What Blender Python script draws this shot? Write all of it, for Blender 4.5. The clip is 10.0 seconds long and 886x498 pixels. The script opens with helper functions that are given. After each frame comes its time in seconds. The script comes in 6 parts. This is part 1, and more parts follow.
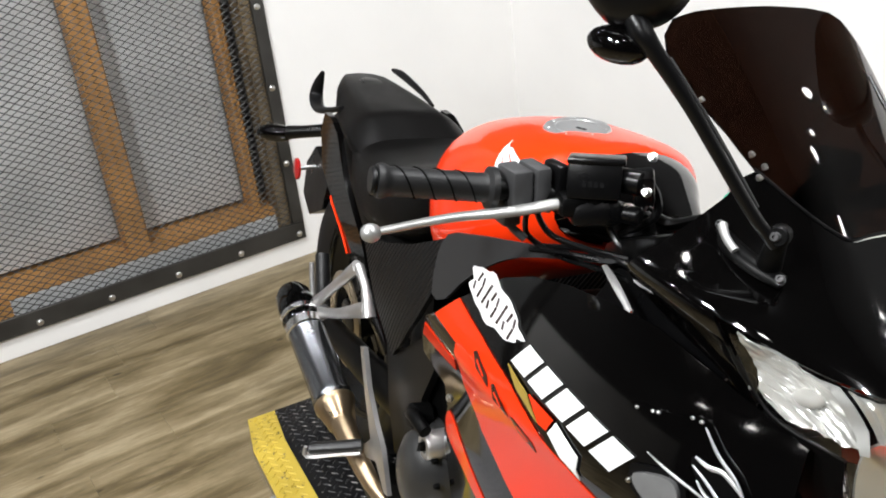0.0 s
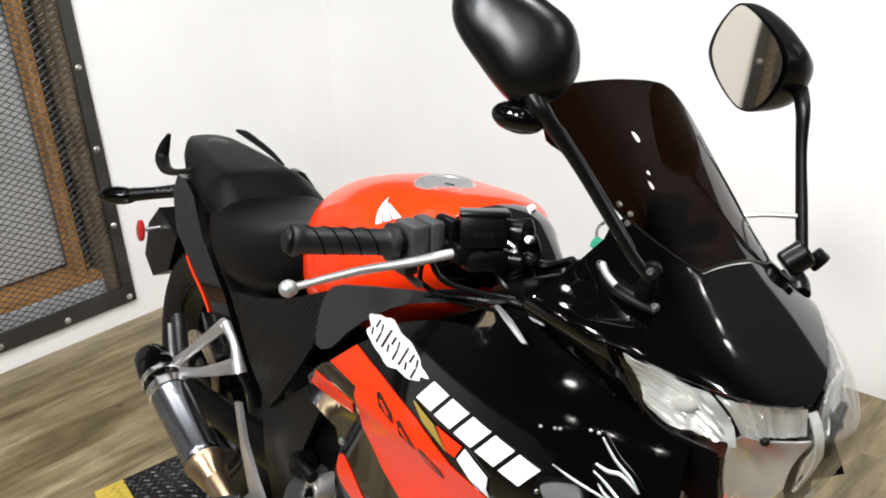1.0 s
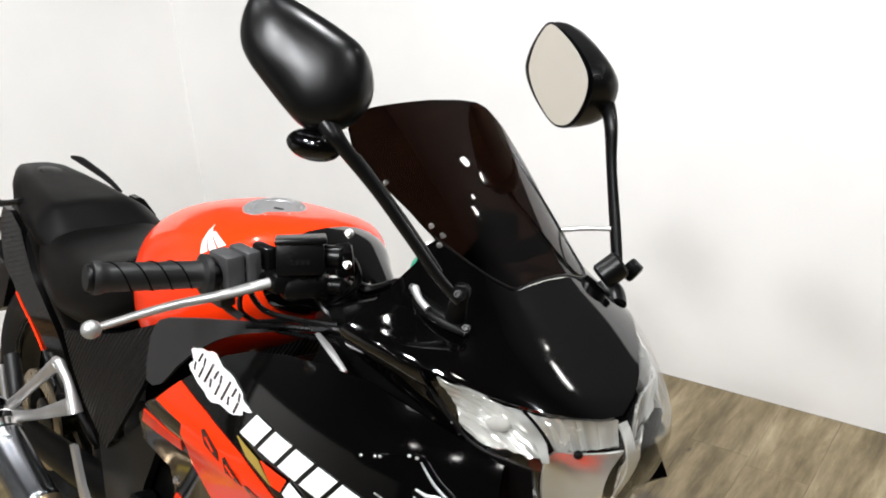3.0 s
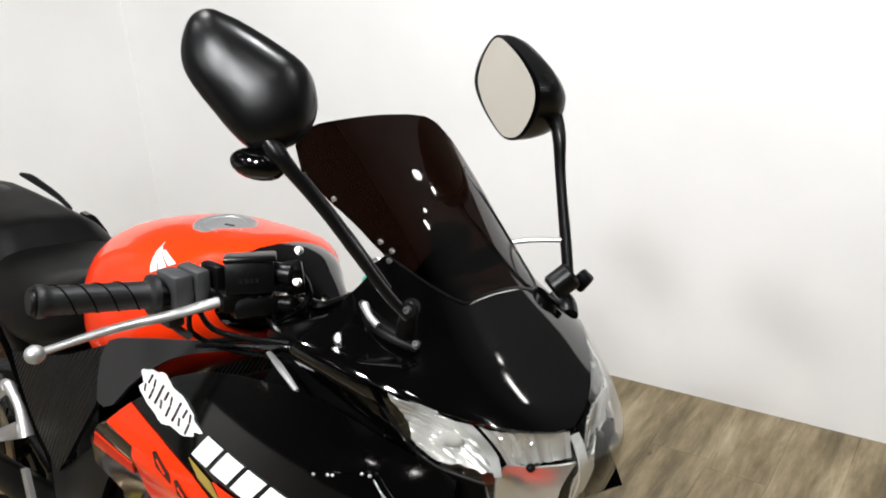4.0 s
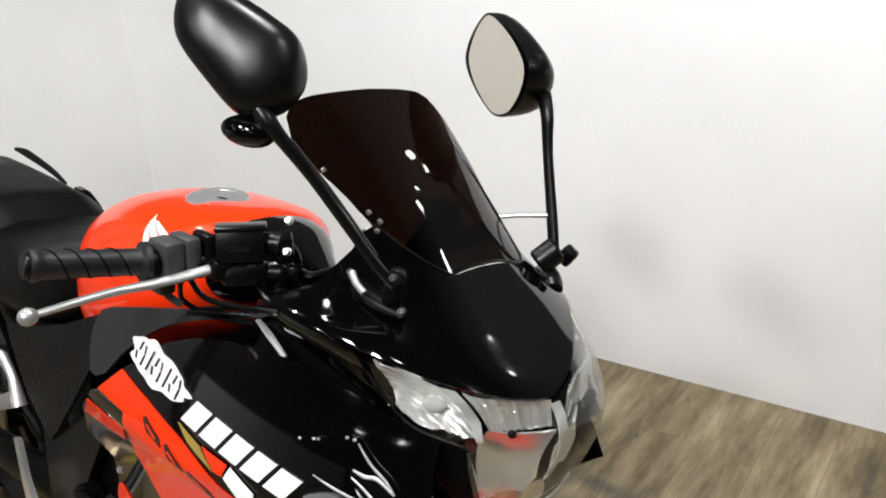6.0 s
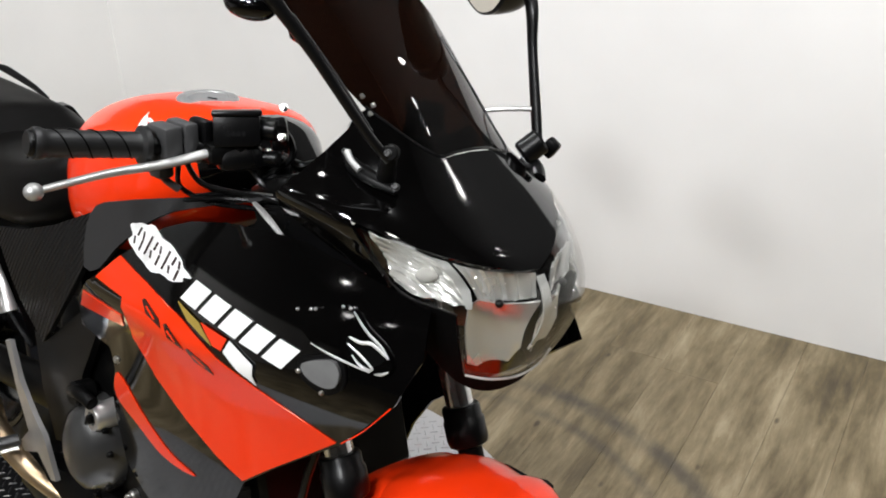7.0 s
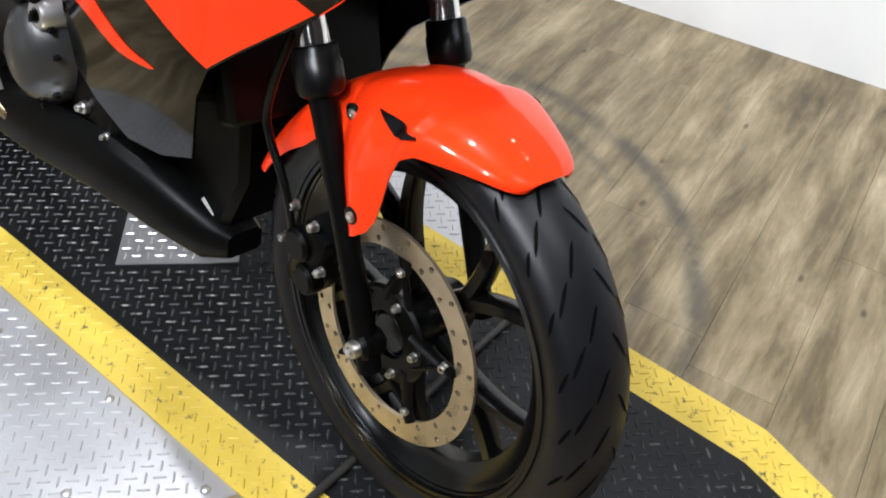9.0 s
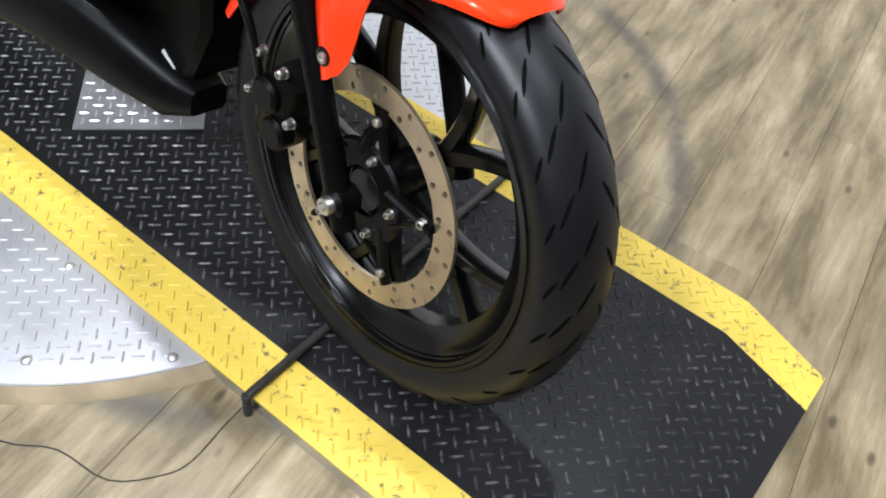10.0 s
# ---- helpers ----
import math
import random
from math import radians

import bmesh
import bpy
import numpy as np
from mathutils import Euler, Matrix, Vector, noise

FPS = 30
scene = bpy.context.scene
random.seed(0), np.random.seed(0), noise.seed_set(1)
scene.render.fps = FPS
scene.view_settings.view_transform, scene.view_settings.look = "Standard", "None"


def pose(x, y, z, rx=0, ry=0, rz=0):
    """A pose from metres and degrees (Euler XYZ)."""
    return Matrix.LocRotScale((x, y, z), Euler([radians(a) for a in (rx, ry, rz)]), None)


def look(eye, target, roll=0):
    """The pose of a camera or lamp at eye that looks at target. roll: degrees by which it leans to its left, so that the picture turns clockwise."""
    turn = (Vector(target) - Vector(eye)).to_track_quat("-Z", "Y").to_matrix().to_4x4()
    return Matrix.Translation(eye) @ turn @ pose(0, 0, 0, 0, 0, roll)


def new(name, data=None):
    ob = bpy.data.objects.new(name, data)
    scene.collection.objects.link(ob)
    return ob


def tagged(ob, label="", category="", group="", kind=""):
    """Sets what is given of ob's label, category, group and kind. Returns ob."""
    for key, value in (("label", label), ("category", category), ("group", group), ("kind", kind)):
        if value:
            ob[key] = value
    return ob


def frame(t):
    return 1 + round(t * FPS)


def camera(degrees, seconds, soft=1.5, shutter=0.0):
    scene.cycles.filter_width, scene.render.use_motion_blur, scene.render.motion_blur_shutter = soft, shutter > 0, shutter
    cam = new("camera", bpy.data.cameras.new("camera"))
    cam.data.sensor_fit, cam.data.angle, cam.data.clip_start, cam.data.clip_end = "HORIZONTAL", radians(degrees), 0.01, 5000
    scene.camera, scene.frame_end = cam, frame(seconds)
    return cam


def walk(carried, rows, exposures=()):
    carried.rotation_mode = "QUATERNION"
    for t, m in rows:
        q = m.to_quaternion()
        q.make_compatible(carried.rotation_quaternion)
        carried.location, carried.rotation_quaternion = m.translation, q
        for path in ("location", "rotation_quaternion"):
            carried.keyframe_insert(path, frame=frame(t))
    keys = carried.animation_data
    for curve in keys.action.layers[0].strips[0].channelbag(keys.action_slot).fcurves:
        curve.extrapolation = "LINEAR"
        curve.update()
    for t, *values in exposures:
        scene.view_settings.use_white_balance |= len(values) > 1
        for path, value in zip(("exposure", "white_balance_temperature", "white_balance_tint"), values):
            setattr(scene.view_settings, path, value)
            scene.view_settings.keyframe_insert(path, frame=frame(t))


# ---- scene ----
cam = camera(52.427, 10.0, soft=1.9)
# seconds, eye in metres, yaw, pitch and roll in degrees
ROWS = [
    (0.0, 0.3918, -0.3804, 1.2897, 70.082, -24.899, -6.585),
    (0.5, 0.4101, -0.4808, 1.3247, 62.578, -22.943, -6.369),
    (1.0, 0.4211, -0.5018, 1.3362, 56.445, -22.892, -4.152),
    (1.5, 0.4319, -0.4811, 1.3357, 54.316, -23.201, -4.058),
    (2.0, 0.4407, -0.4592, 1.3348, 51.779, -23.397, -4.085),
    (2.5, 0.4480, -0.4471, 1.3371, 49.891, -23.042, -3.927),
    (4.0, 0.4591, -0.4254, 1.3467, 45.830, -22.397, -3.911),
    (4.5, 0.4664, -0.4230, 1.3481, 45.113, -22.391, -4.263),
    (5.0, 0.4701, -0.4262, 1.3440, 45.323, -22.641, -3.755),
    (6.5, 0.4936, -0.4549, 1.3252, 45.077, -23.871, -2.491),
    (7.0, 0.5131, -0.5009, 1.2908, 43.686, -26.345, -2.017),
    (7.5, 0.5279, -0.5517, 1.2464, 43.072, -29.474, -0.414),
    (8.0, 0.5274, -0.5721, 1.2042, 42.200, -33.096, 2.179),
    (8.5, 0.5132, -0.5615, 1.1592, 40.600, -37.749, 4.536),
    (9.0, 0.5028, -0.5428, 1.1090, 39.351, -42.171, 5.407),
    (9.5, 0.4903, -0.5366, 1.0617, 36.870, -45.577, 8.253),
    (10.0, 0.4990, -0.5427, 1.0282, 35.691, -48.089, 8.426),
]


def eye_pose(x, y, z, yaw, pitch, roll):
    return pose(x, y, z) @ pose(0, 0, 0, 0, 0, yaw) @ pose(0, 0, 0, 90 + pitch) @ pose(0, 0, 0, 0, 0, roll)


walk(cam, [(t, eye_pose(*row)) for t, *row in ROWS], [(0.0, 0.08, 6500, 10), (2.5, 0.04, 6500, 10), (4.0, -0.09, 6500, 10), (5.0, -0.19, 6500, 10), (7.0, -0.25, 6500, 10), (8.0, 0.03, 6500, 10), (9.0, 0.25, 6150, 10), (10.0, 0.42, 5950, 10)])

# ---- world and lights ----
world = bpy.data.worlds.new("world")
scene.world = world
world.use_nodes = True
world.node_tree.nodes["Background"].inputs[0].default_value = (0.9, 0.88, 0.84, 1)
world.node_tree.nodes["Background"].inputs[1].default_value = 0.05

ROOM_TURN = 11.3          # the walls stand turned against the motorcycle's length
ROOM = pose(0, 0, 0, 0, 0, ROOM_TURN)
FLOOR_Z = -0.032
U0, U1, V0, V1, CEIL = -2.45, 4.0, -6.5, 1.642, 3.0


def lamp(name, x, y, z, target, watts, size, colour=(0.97, 0.985, 1.0)):
    data = bpy.data.lights.new(name, "AREA")
    data.shape, data.size, data.energy, data.color = "DISK", size, watts, colour
    ob = new(name, data)
    ob.matrix_world = look((x, y, z), target)
    return ob


# ---- materials ----
def nodes_of(name):
    m = bpy.data.materials.new(name)
    m.use_nodes = True
    nt = m.node_tree
    return m, nt, nt.nodes["Principled BSDF"]


def put(nt, kind, **values):
    n = nt.nodes.new(kind)
    for key, v in values.items():
        if key in n.inputs:
            n.inputs[key].default_value = v
        else:
            setattr(n, key, v)
    return n


def ramp(nt, stops):
    r = nt.nodes.new("ShaderNodeValToRGB")
    e = r.color_ramp.elements
    while len(e) < len(stops):
        e.new(0.5)
    for el, (p, c) in zip(e, stops):
        el.position = p
        el.color = (*c, 1) if len(c) == 3 else c
    return r


def plain(name, colour, rough=0.5, metal=0.0, coat=0.0, vary=0.12, scale=8.0, grain=180.0, bump=0.05, spread=0.12, spec=0.5):
    """A surface with soft patches, fine grain and relief."""
    m, nt, b = nodes_of(name)
    tc = put(nt, "ShaderNodeTexCoord")
    n1 = put(nt, "ShaderNodeTexNoise", Scale=scale, Detail=5.0)
    n2 = put(nt, "ShaderNodeTexNoise", Scale=grain, Detail=3.0)
    for n in (n1, n2):
        nt.links.new(tc.outputs["Object"], n.inputs["Vector"])
    lo = [c * (1 - vary) for c in colour]
    hi = [min(1, c * (1 + vary)) for c in colour]
    r = ramp(nt, [(0.3, lo), (0.7, hi)])
    nt.links.new(n1.outputs[0], r.inputs[0])
    nt.links.new(r.outputs[0], b.inputs["Base Color"])
    rr = put(nt, "ShaderNodeMapRange")
    rr.inputs[3].default_value, rr.inputs[4].default_value = max(0.02, rough - spread), min(1, rough + spread)
    nt.links.new(n1.outputs[0], rr.inputs[0])
    nt.links.new(rr.outputs[0], b.inputs["Roughness"])
    b.inputs["Metallic"].default_value = metal
    b.inputs["Coat Weight"].default_value = coat
    b.inputs["Coat Roughness"].default_value = 0.03
    b.inputs["Specular IOR Level"].default_value = spec
    if bump:
        bp = put(nt, "ShaderNodeBump", Strength=bump, Distance=0.002)
        nt.links.new(n2.outputs[0], bp.inputs["Height"])
        nt.links.new(bp.outputs[0], b.inputs["Normal"])
    return m


def wood_floor():
    m, nt, b = nodes_of("vinyl_plank")
    tc, oi = put(nt, "ShaderNodeTexCoord"), put(nt, "ShaderNodeObjectInfo")
    shift = put(nt, "ShaderNodeVectorMath", operation="MULTIPLY_ADD")
    nt.links.new(oi.outputs["Random"], shift.inputs[0])
    shift.inputs[1].default_value = (31.0, 57.0, 11.0)
    nt.links.new(tc.outputs["Object"], shift.inputs[2])
    geo = put(nt, "ShaderNodeNewGeometry")
    def noise_of(sx, sy, detail, rough, dist, whole=False):
        mp = put(nt, "ShaderNodeMapping", vector_type="TEXTURE" if whole else "POINT")
        mp.inputs["Scale"].default_value = (1 / sx, 1 / sy, 1) if whole else (sx, sy, 1)
        if whole:
            mp.inputs["Rotation"].default_value = (0, 0, radians(ROOM_TURN))
        n = put(nt, "ShaderNodeTexNoise", Scale=1.0, Detail=detail, Roughness=rough, Distortion=dist)
        nt.links.new(geo.outputs["Position"] if whole else shift.outputs[0], mp.inputs[0])
        nt.links.new(mp.outputs[0], n.inputs["Vector"])
        return n
    broad, streak, fine = noise_of(10, 2.4, 7, 0.66, 0.25, True), noise_of(34, 3.2, 6, 0.68, 0.5), noise_of(260, 9, 3, 0.6, 0.0)
    base = ramp(nt, [(0.30, (0.046, 0.033, 0.015)), (0.43, (0.120, 0.089, 0.042)), (0.55, (0.228, 0.178, 0.100)), (0.70, (0.39, 0.32, 0.205))])
    mix = put(nt, "ShaderNodeMath", operation="MULTIPLY_ADD")
    nt.links.new(streak.outputs[0], mix.inputs[0])
    mix.inputs[1].default_value = 0.42
    half = put(nt, "ShaderNodeMath", operation="MULTIPLY_ADD")
    nt.links.new(broad.outputs[0], half.inputs[0])
    half.inputs[1].default_value, half.inputs[2].default_value = 0.75, -0.10
    nt.links.new(half.outputs[0], mix.inputs[2])
    own = put(nt, "ShaderNodeMath", operation="MULTIPLY_ADD")
    nt.links.new(oi.outputs["Random"], own.inputs[0])
    own.inputs[1].default_value = 0.03
    nt.links.new(mix.outputs[0], own.inputs[2])
    nt.links.new(own.outputs[0], base.inputs[0])
    # small dark knots
    vor = put(nt, "ShaderNodeTexVoronoi", Scale=1.0)
    grainwise = put(nt, "ShaderNodeMapping")
    grainwise.inputs["Scale"].default_value = (13.0, 6.0, 1.0)
    nt.links.new(shift.outputs[0], grainwise.inputs[0])
    nt.links.new(grainwise.outputs[0], vor.inputs["Vector"])
    knot = ramp(nt, [(0.0, (0.10, 0.09, 0.08)), (0.045, (0.25, 0.23, 0.2)), (0.10, (1, 1, 1))])
    nt.links.new(vor.outputs["Distance"], knot.inputs[0])
    mul = put(nt, "ShaderNodeMix", data_type="RGBA", blend_type="MULTIPLY")
    mul.inputs[0].default_value = 0.8
    nt.links.new(base.outputs[0], mul.inputs[6])
    nt.links.new(knot.outputs[0], mul.inputs[7])
    # dark tyre scuffs: two worn arcs
    patchy = put(nt, "ShaderNodeTexNoise", Scale=4.0, Detail=5.0, Roughness=0.65)
    nt.links.new(geo.outputs["Position"], patchy.inputs["Vector"])
    last = mul.outputs[2]
    for (cx, cy), radius, wide, dark in (((-0.484, 0.330), 0.69, 0.042, 0.75), ((-0.50, 0.33), 0.60, 0.028, 0.5)):
        off = put(nt, "ShaderNodeVectorMath", operation="SUBTRACT")
        nt.links.new(geo.outputs["Position"], off.inputs[0])
        off.inputs[1].default_value = (cx, cy, FLOOR_Z)
        far = put(nt, "ShaderNodeVectorMath", operation="LENGTH")
        nt.links.new(off.outputs[0], far.inputs[0])
        away = put(nt, "ShaderNodeMath", operation="SUBTRACT")
        nt.links.new(far.outputs["Value"], away.inputs[0])
        away.inputs[1].default_value = radius
        size = put(nt, "ShaderNodeMath", operation="ABSOLUTE")
        nt.links.new(away.outputs[0], size.inputs[0])
        band = put(nt, "ShaderNodeMapRange", interpolation_type="SMOOTHSTEP")
        nt.links.new(size.outputs[0], band.inputs[0])
        for k, v in enumerate((0.0, wide, dark, 0.0)):
            band.inputs[k + 1].default_value = v
        worn = put(nt, "ShaderNodeMapRange")
        nt.links.new(patchy.outputs[0], worn.inputs[0])
        for k, v in enumerate((0.36, 0.56, 0.0, 1.0)):
            worn.inputs[k + 1].default_value = v
        both = put(nt, "ShaderNodeMath", operation="MULTIPLY")
        nt.links.new(band.outputs[0], both.inputs[0])
        nt.links.new(worn.outputs[0], both.inputs[1])
        scuff = put(nt, "ShaderNodeMix", data_type="RGBA")
        nt.links.new(both.outputs[0], scuff.inputs[0])
        nt.links.new(last, scuff.inputs[6])
        scuff.inputs[7].default_value = (0.035, 0.031, 0.026, 1)
        last = scuff.outputs[2]
    nt.links.new(last, b.inputs["Base Color"])
    rr = put(nt, "ShaderNodeMapRange")
    rr.inputs[3].default_value, rr.inputs[4].default_value = 0.32, 0.55
    nt.links.new(streak.outputs[0], rr.inputs[0])
    nt.links.new(rr.outputs[0], b.inputs["Roughness"])
    bp = put(nt, "ShaderNodeBump", Strength=0.12, Distance=0.001)
    nt.links.new(fine.outputs[0], bp.inputs["Height"])
    nt.links.new(bp.outputs[0], b.inputs["Normal"])
    return m


def worn_paint(name, colour, under, rough, amount=0.62, metal_under=0.6, scale=14.0, spec=0.5):
    """Paint worn through to what lies under it in small ragged spots, with scratches."""
    m, nt, b = nodes_of(name)
    tc = put(nt, "ShaderNodeTexCoord")
    n1 = put(nt, "ShaderNodeTexNoise", Scale=scale, Detail=8.0, Roughness=0.7)
    n2 = put(nt, "ShaderNodeTexNoise", Scale=4.0, Detail=4.0)
    n3 = put(nt, "ShaderNodeTexNoise", Scale=220.0, Detail=2.0)
    for n in (n1, n2, n3):
        nt.links.new(tc.outputs["Object"], n.inputs["Vector"])
    r = ramp(nt, [(amount, (0, 0, 0)), (amount + 0.05, (1, 1, 1))])
    nt.links.new(n1.outputs[0], r.inputs[0])
    tone = ramp(nt, [(0.3, [c * 0.78 for c in colour]), (0.7, [min(1, c * 1.12) for c in colour])])
    nt.links.new(n2.outputs[0], tone.inputs[0])
    mx = put(nt, "ShaderNodeMix", data_type="RGBA")
    nt.links.new(r.outputs[0], mx.inputs[0])
    nt.links.new(tone.outputs[0], mx.inputs[6])
    mx.inputs[7].default_value = (*under, 1)
    nt.links.new(mx.outputs[2], b.inputs["Base Color"])
    mt = put(nt, "ShaderNodeMath", operation="MULTIPLY")
    nt.links.new(r.outputs[0], mt.inputs[0])
    mt.inputs[1].default_value = metal_under
    nt.links.new(mt.outputs[0], b.inputs["Metallic"])
    rr = put(nt, "ShaderNodeMapRange")
    rr.inputs[3].default_value, rr.inputs[4].default_value = rough - 0.1, rough + 0.15
    b.inputs["Specular IOR Level"].default_value = spec
    nt.links.new(n2.outputs[0], rr.inputs[0])
    nt.links.new(rr.outputs[0], b.inputs["Roughness"])
    bp = put(nt, "ShaderNodeBump", Strength=0.15, Distance=0.001)
    nt.links.new(n3.outputs[0], bp.inputs["Height"])
    nt.links.new(bp.outputs[0], b.inputs["Normal"])
    return m


def glass(name, tint, rough=0.02, ior=1.45):
    m, nt, b = nodes_of(name)
    b.inputs["Base Color"].default_value = (*tint, 1)
    b.inputs["Roughness"].default_value = rough
    b.inputs["IOR"].default_value = ior
    b.inputs["Transmission Weight"].default_value = 1.0
    return m


def emitter(name, colour, strength):
    m, nt, b = nodes_of(name)
    b.inputs["Emission Color"].default_value = (*colour, 1)
    b.inputs["Emission Strength"].default_value = strength
    return m


# its soft tone patches put blotchy shadows into the wall colour
WALL = plain("wall_paint", (0.80, 0.79, 0.775), 0.55, vary=0.045, scale=1.8, grain=90, bump=0.08)
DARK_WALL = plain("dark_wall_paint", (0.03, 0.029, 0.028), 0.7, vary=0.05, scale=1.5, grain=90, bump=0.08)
CEILING = plain("dark_ceiling_paint", (0.018, 0.0178, 0.0175), 0.85, vary=0.03, scale=2, bump=0.1)
WOOD = wood_floor()
PLATE_BLACK = worn_paint("black_tread_paint", (0.0052, 0.0052, 0.006), (0.2, 0.19, 0.18), 0.42, 0.70, spec=0.3)
PLATE_YELLOW = worn_paint("yellow_stripe_paint", (0.61, 0.44, 0.06), (0.10, 0.085, 0.04), 0.45, 0.585, 0.0, 60.0)
PLATE_SILVER = plain("bare_tread_plate", (0.50, 0.50, 0.51), 0.36, 0.7, vary=0.12, scale=5, grain=160, bump=0.12)
STEEL = plain("polished_steel", (0.62, 0.61, 0.59), 0.32, 1.0, vary=0.06, scale=20, bump=0.02)
# pale spots are worn tops and also painted highlights on the lugs
LUG_BLACK = worn_paint("black_lug_wear_and_glint", (0.024, 0.024, 0.026), (0.20, 0.19, 0.18), 0.40, 0.52, 0.6, 60.0)
MESH_METAL = plain("dark_mesh_metal", (0.022, 0.021, 0.019), 0.5, 0.2, vary=0.3, scale=20, bump=0.1)
FRAME_METAL = plain("dark_frame_metal", (0.035, 0.033, 0.03), 0.45, 0.3, vary=0.3, scale=9, bump=0.15)
RIM_WOOD = plain("pale_wood_band", (0.34, 0.27, 0.17), 0.45, vary=0.3, scale=14, grain=120, bump=0.1)
JAMB = plain("weathered_jamb_wood", (0.16, 0.115, 0.06), 0.75, vary=0.45, scale=9, grain=70, bump=0.3)
STUD = plain("rough_stud_wood", (0.42, 0.205, 0.055), 0.7, vary=0.3, scale=6, grain=70, bump=0.3)
DUCT = plain("grey_sheet_metal", (0.52, 0.53, 0.53), 0.5, 0.1, vary=0.15, scale=3, bump=0.05)
INSUL = plain("dusty_grey_batt", (0.35, 0.33, 0.3), 0.9, vary=0.3, scale=18, bump=0.4)

# ---- mesh tools ----
def part(name, bm, material, parent=None, label="", smooth=40, flip=False):
    if flip:
        bmesh.ops.reverse_faces(bm, faces=bm.faces)
    me = bpy.data.meshes.new(name)
    bm.to_mesh(me)
    bm.free()
    me.materials.append(material)
    if smooth:
        me.polygons.foreach_set("use_smooth", [True] * len(me.polygons))
        me.set_sharp_from_angle(angle=radians(smooth))
    ob = new(name, me)
    ob.parent = parent
    if label:
        tagged(ob, label)
    return ob


def thing(name, label, category, m=None, group="", kind=""):
    e = new(name)
    e.empty_display_size = 0.1
    if m is not None:
        e.matrix_basis = m
    return tagged(e, label, category, group, kind)


def box(sx, sy, sz, m=Matrix(), bevel=0.0, segments=1):
    bm = bmesh.new()
    bmesh.ops.create_cube(bm, size=1, matrix=Matrix.Diagonal((sx, sy, sz, 1)))
    if bevel:
        bmesh.ops.bevel(bm, geom=bm.edges[:], offset=bevel, segments=segments, affect="EDGES", profile=0.5)
    bm.transform(m)
    return bm


def span(x0, x1, y0, y1, z0, z1, bevel=0.0, m=Matrix()):
    return box(x1 - x0, y1 - y0, z1 - z0, m @ Matrix.Translation(((x0 + x1) / 2, (y0 + y1) / 2, (z0 + z1) / 2)), bevel)


def prism(outline, z0, z1, m=Matrix(), bevel=0.0):
    """A plate of the given outline between two heights."""
    bm = bmesh.new()
    low = [bm.verts.new((x, y, z0)) for x, y in outline]
    top = [bm.verts.new((x, y, z1)) for x, y in outline]
    n = len(outline)
    bm.faces.new(top)
    bm.faces.new(low[::-1])
    for i in range(n):
        bm.faces.new((low[i], low[(i + 1) % n], top[(i + 1) % n], top[i]))
    bmesh.ops.recalc_face_normals(bm, faces=bm.faces)
    if bevel:
        bmesh.ops.bevel(bm, geom=bm.edges[:], offset=bevel, segments=2, affect="EDGES", profile=0.5)
    bm.transform(m)
    return bm


def lathe(profile, m=Matrix(), seg=32, closed=False):
    """Turns (radius, height) round z."""
    bm = bmesh.new()
    rings = []
    for r, h in profile:
        if r < 1e-6:
            rings.append([bm.verts.new((0, 0, h))])
        else:
            rings.append([bm.verts.new((r * math.cos(a), r * math.sin(a), h)) for a in (2 * math.pi * i / seg for i in range(seg))])
    pairs = list(zip(rings, rings[1:] + ([rings[0]] if closed else [])))
    if not closed:
        pairs = pairs[: len(rings) - 1]
    for a, b in pairs:
        for i in range(seg):
            j = (i + 1) % seg
            if len(a) == 1 and len(b) == 1:
                continue
            if len(a) == 1:
                bm.faces.new((a[0], b[j], b[i]))
            elif len(b) == 1:
                bm.faces.new((a[i], a[j], b[0]))
            else:
                bm.faces.new((a[i], a[j], b[j], b[i]))
    bmesh.ops.recalc_face_normals(bm, faces=bm.faces)
    bm.transform(m)
    return bm


def smooth_line(points, per=6, closed=False):
    """A Catmull-Rom line through the points."""
    p = [Vector(q) for q in points]
    n = len(p)
    out = []
    for i in range(n if closed else n - 1):
        if closed:
            a, b, c, d = p[i - 1], p[i], p[(i + 1) % n], p[(i + 2) % n]
        else:
            a, b, c, d = p[max(i - 1, 0)], p[i], p[i + 1], p[min(i + 2, n - 1)]
        for k in range(per):
            t = k / per
            out.append(0.5 * (2 * b + (c - a) * t + (2 * a - 5 * b + 4 * c - d) * t * t + (3 * b - a - 3 * c + d) * t ** 3))
    if not closed:
        out.append(p[-1])
    return out


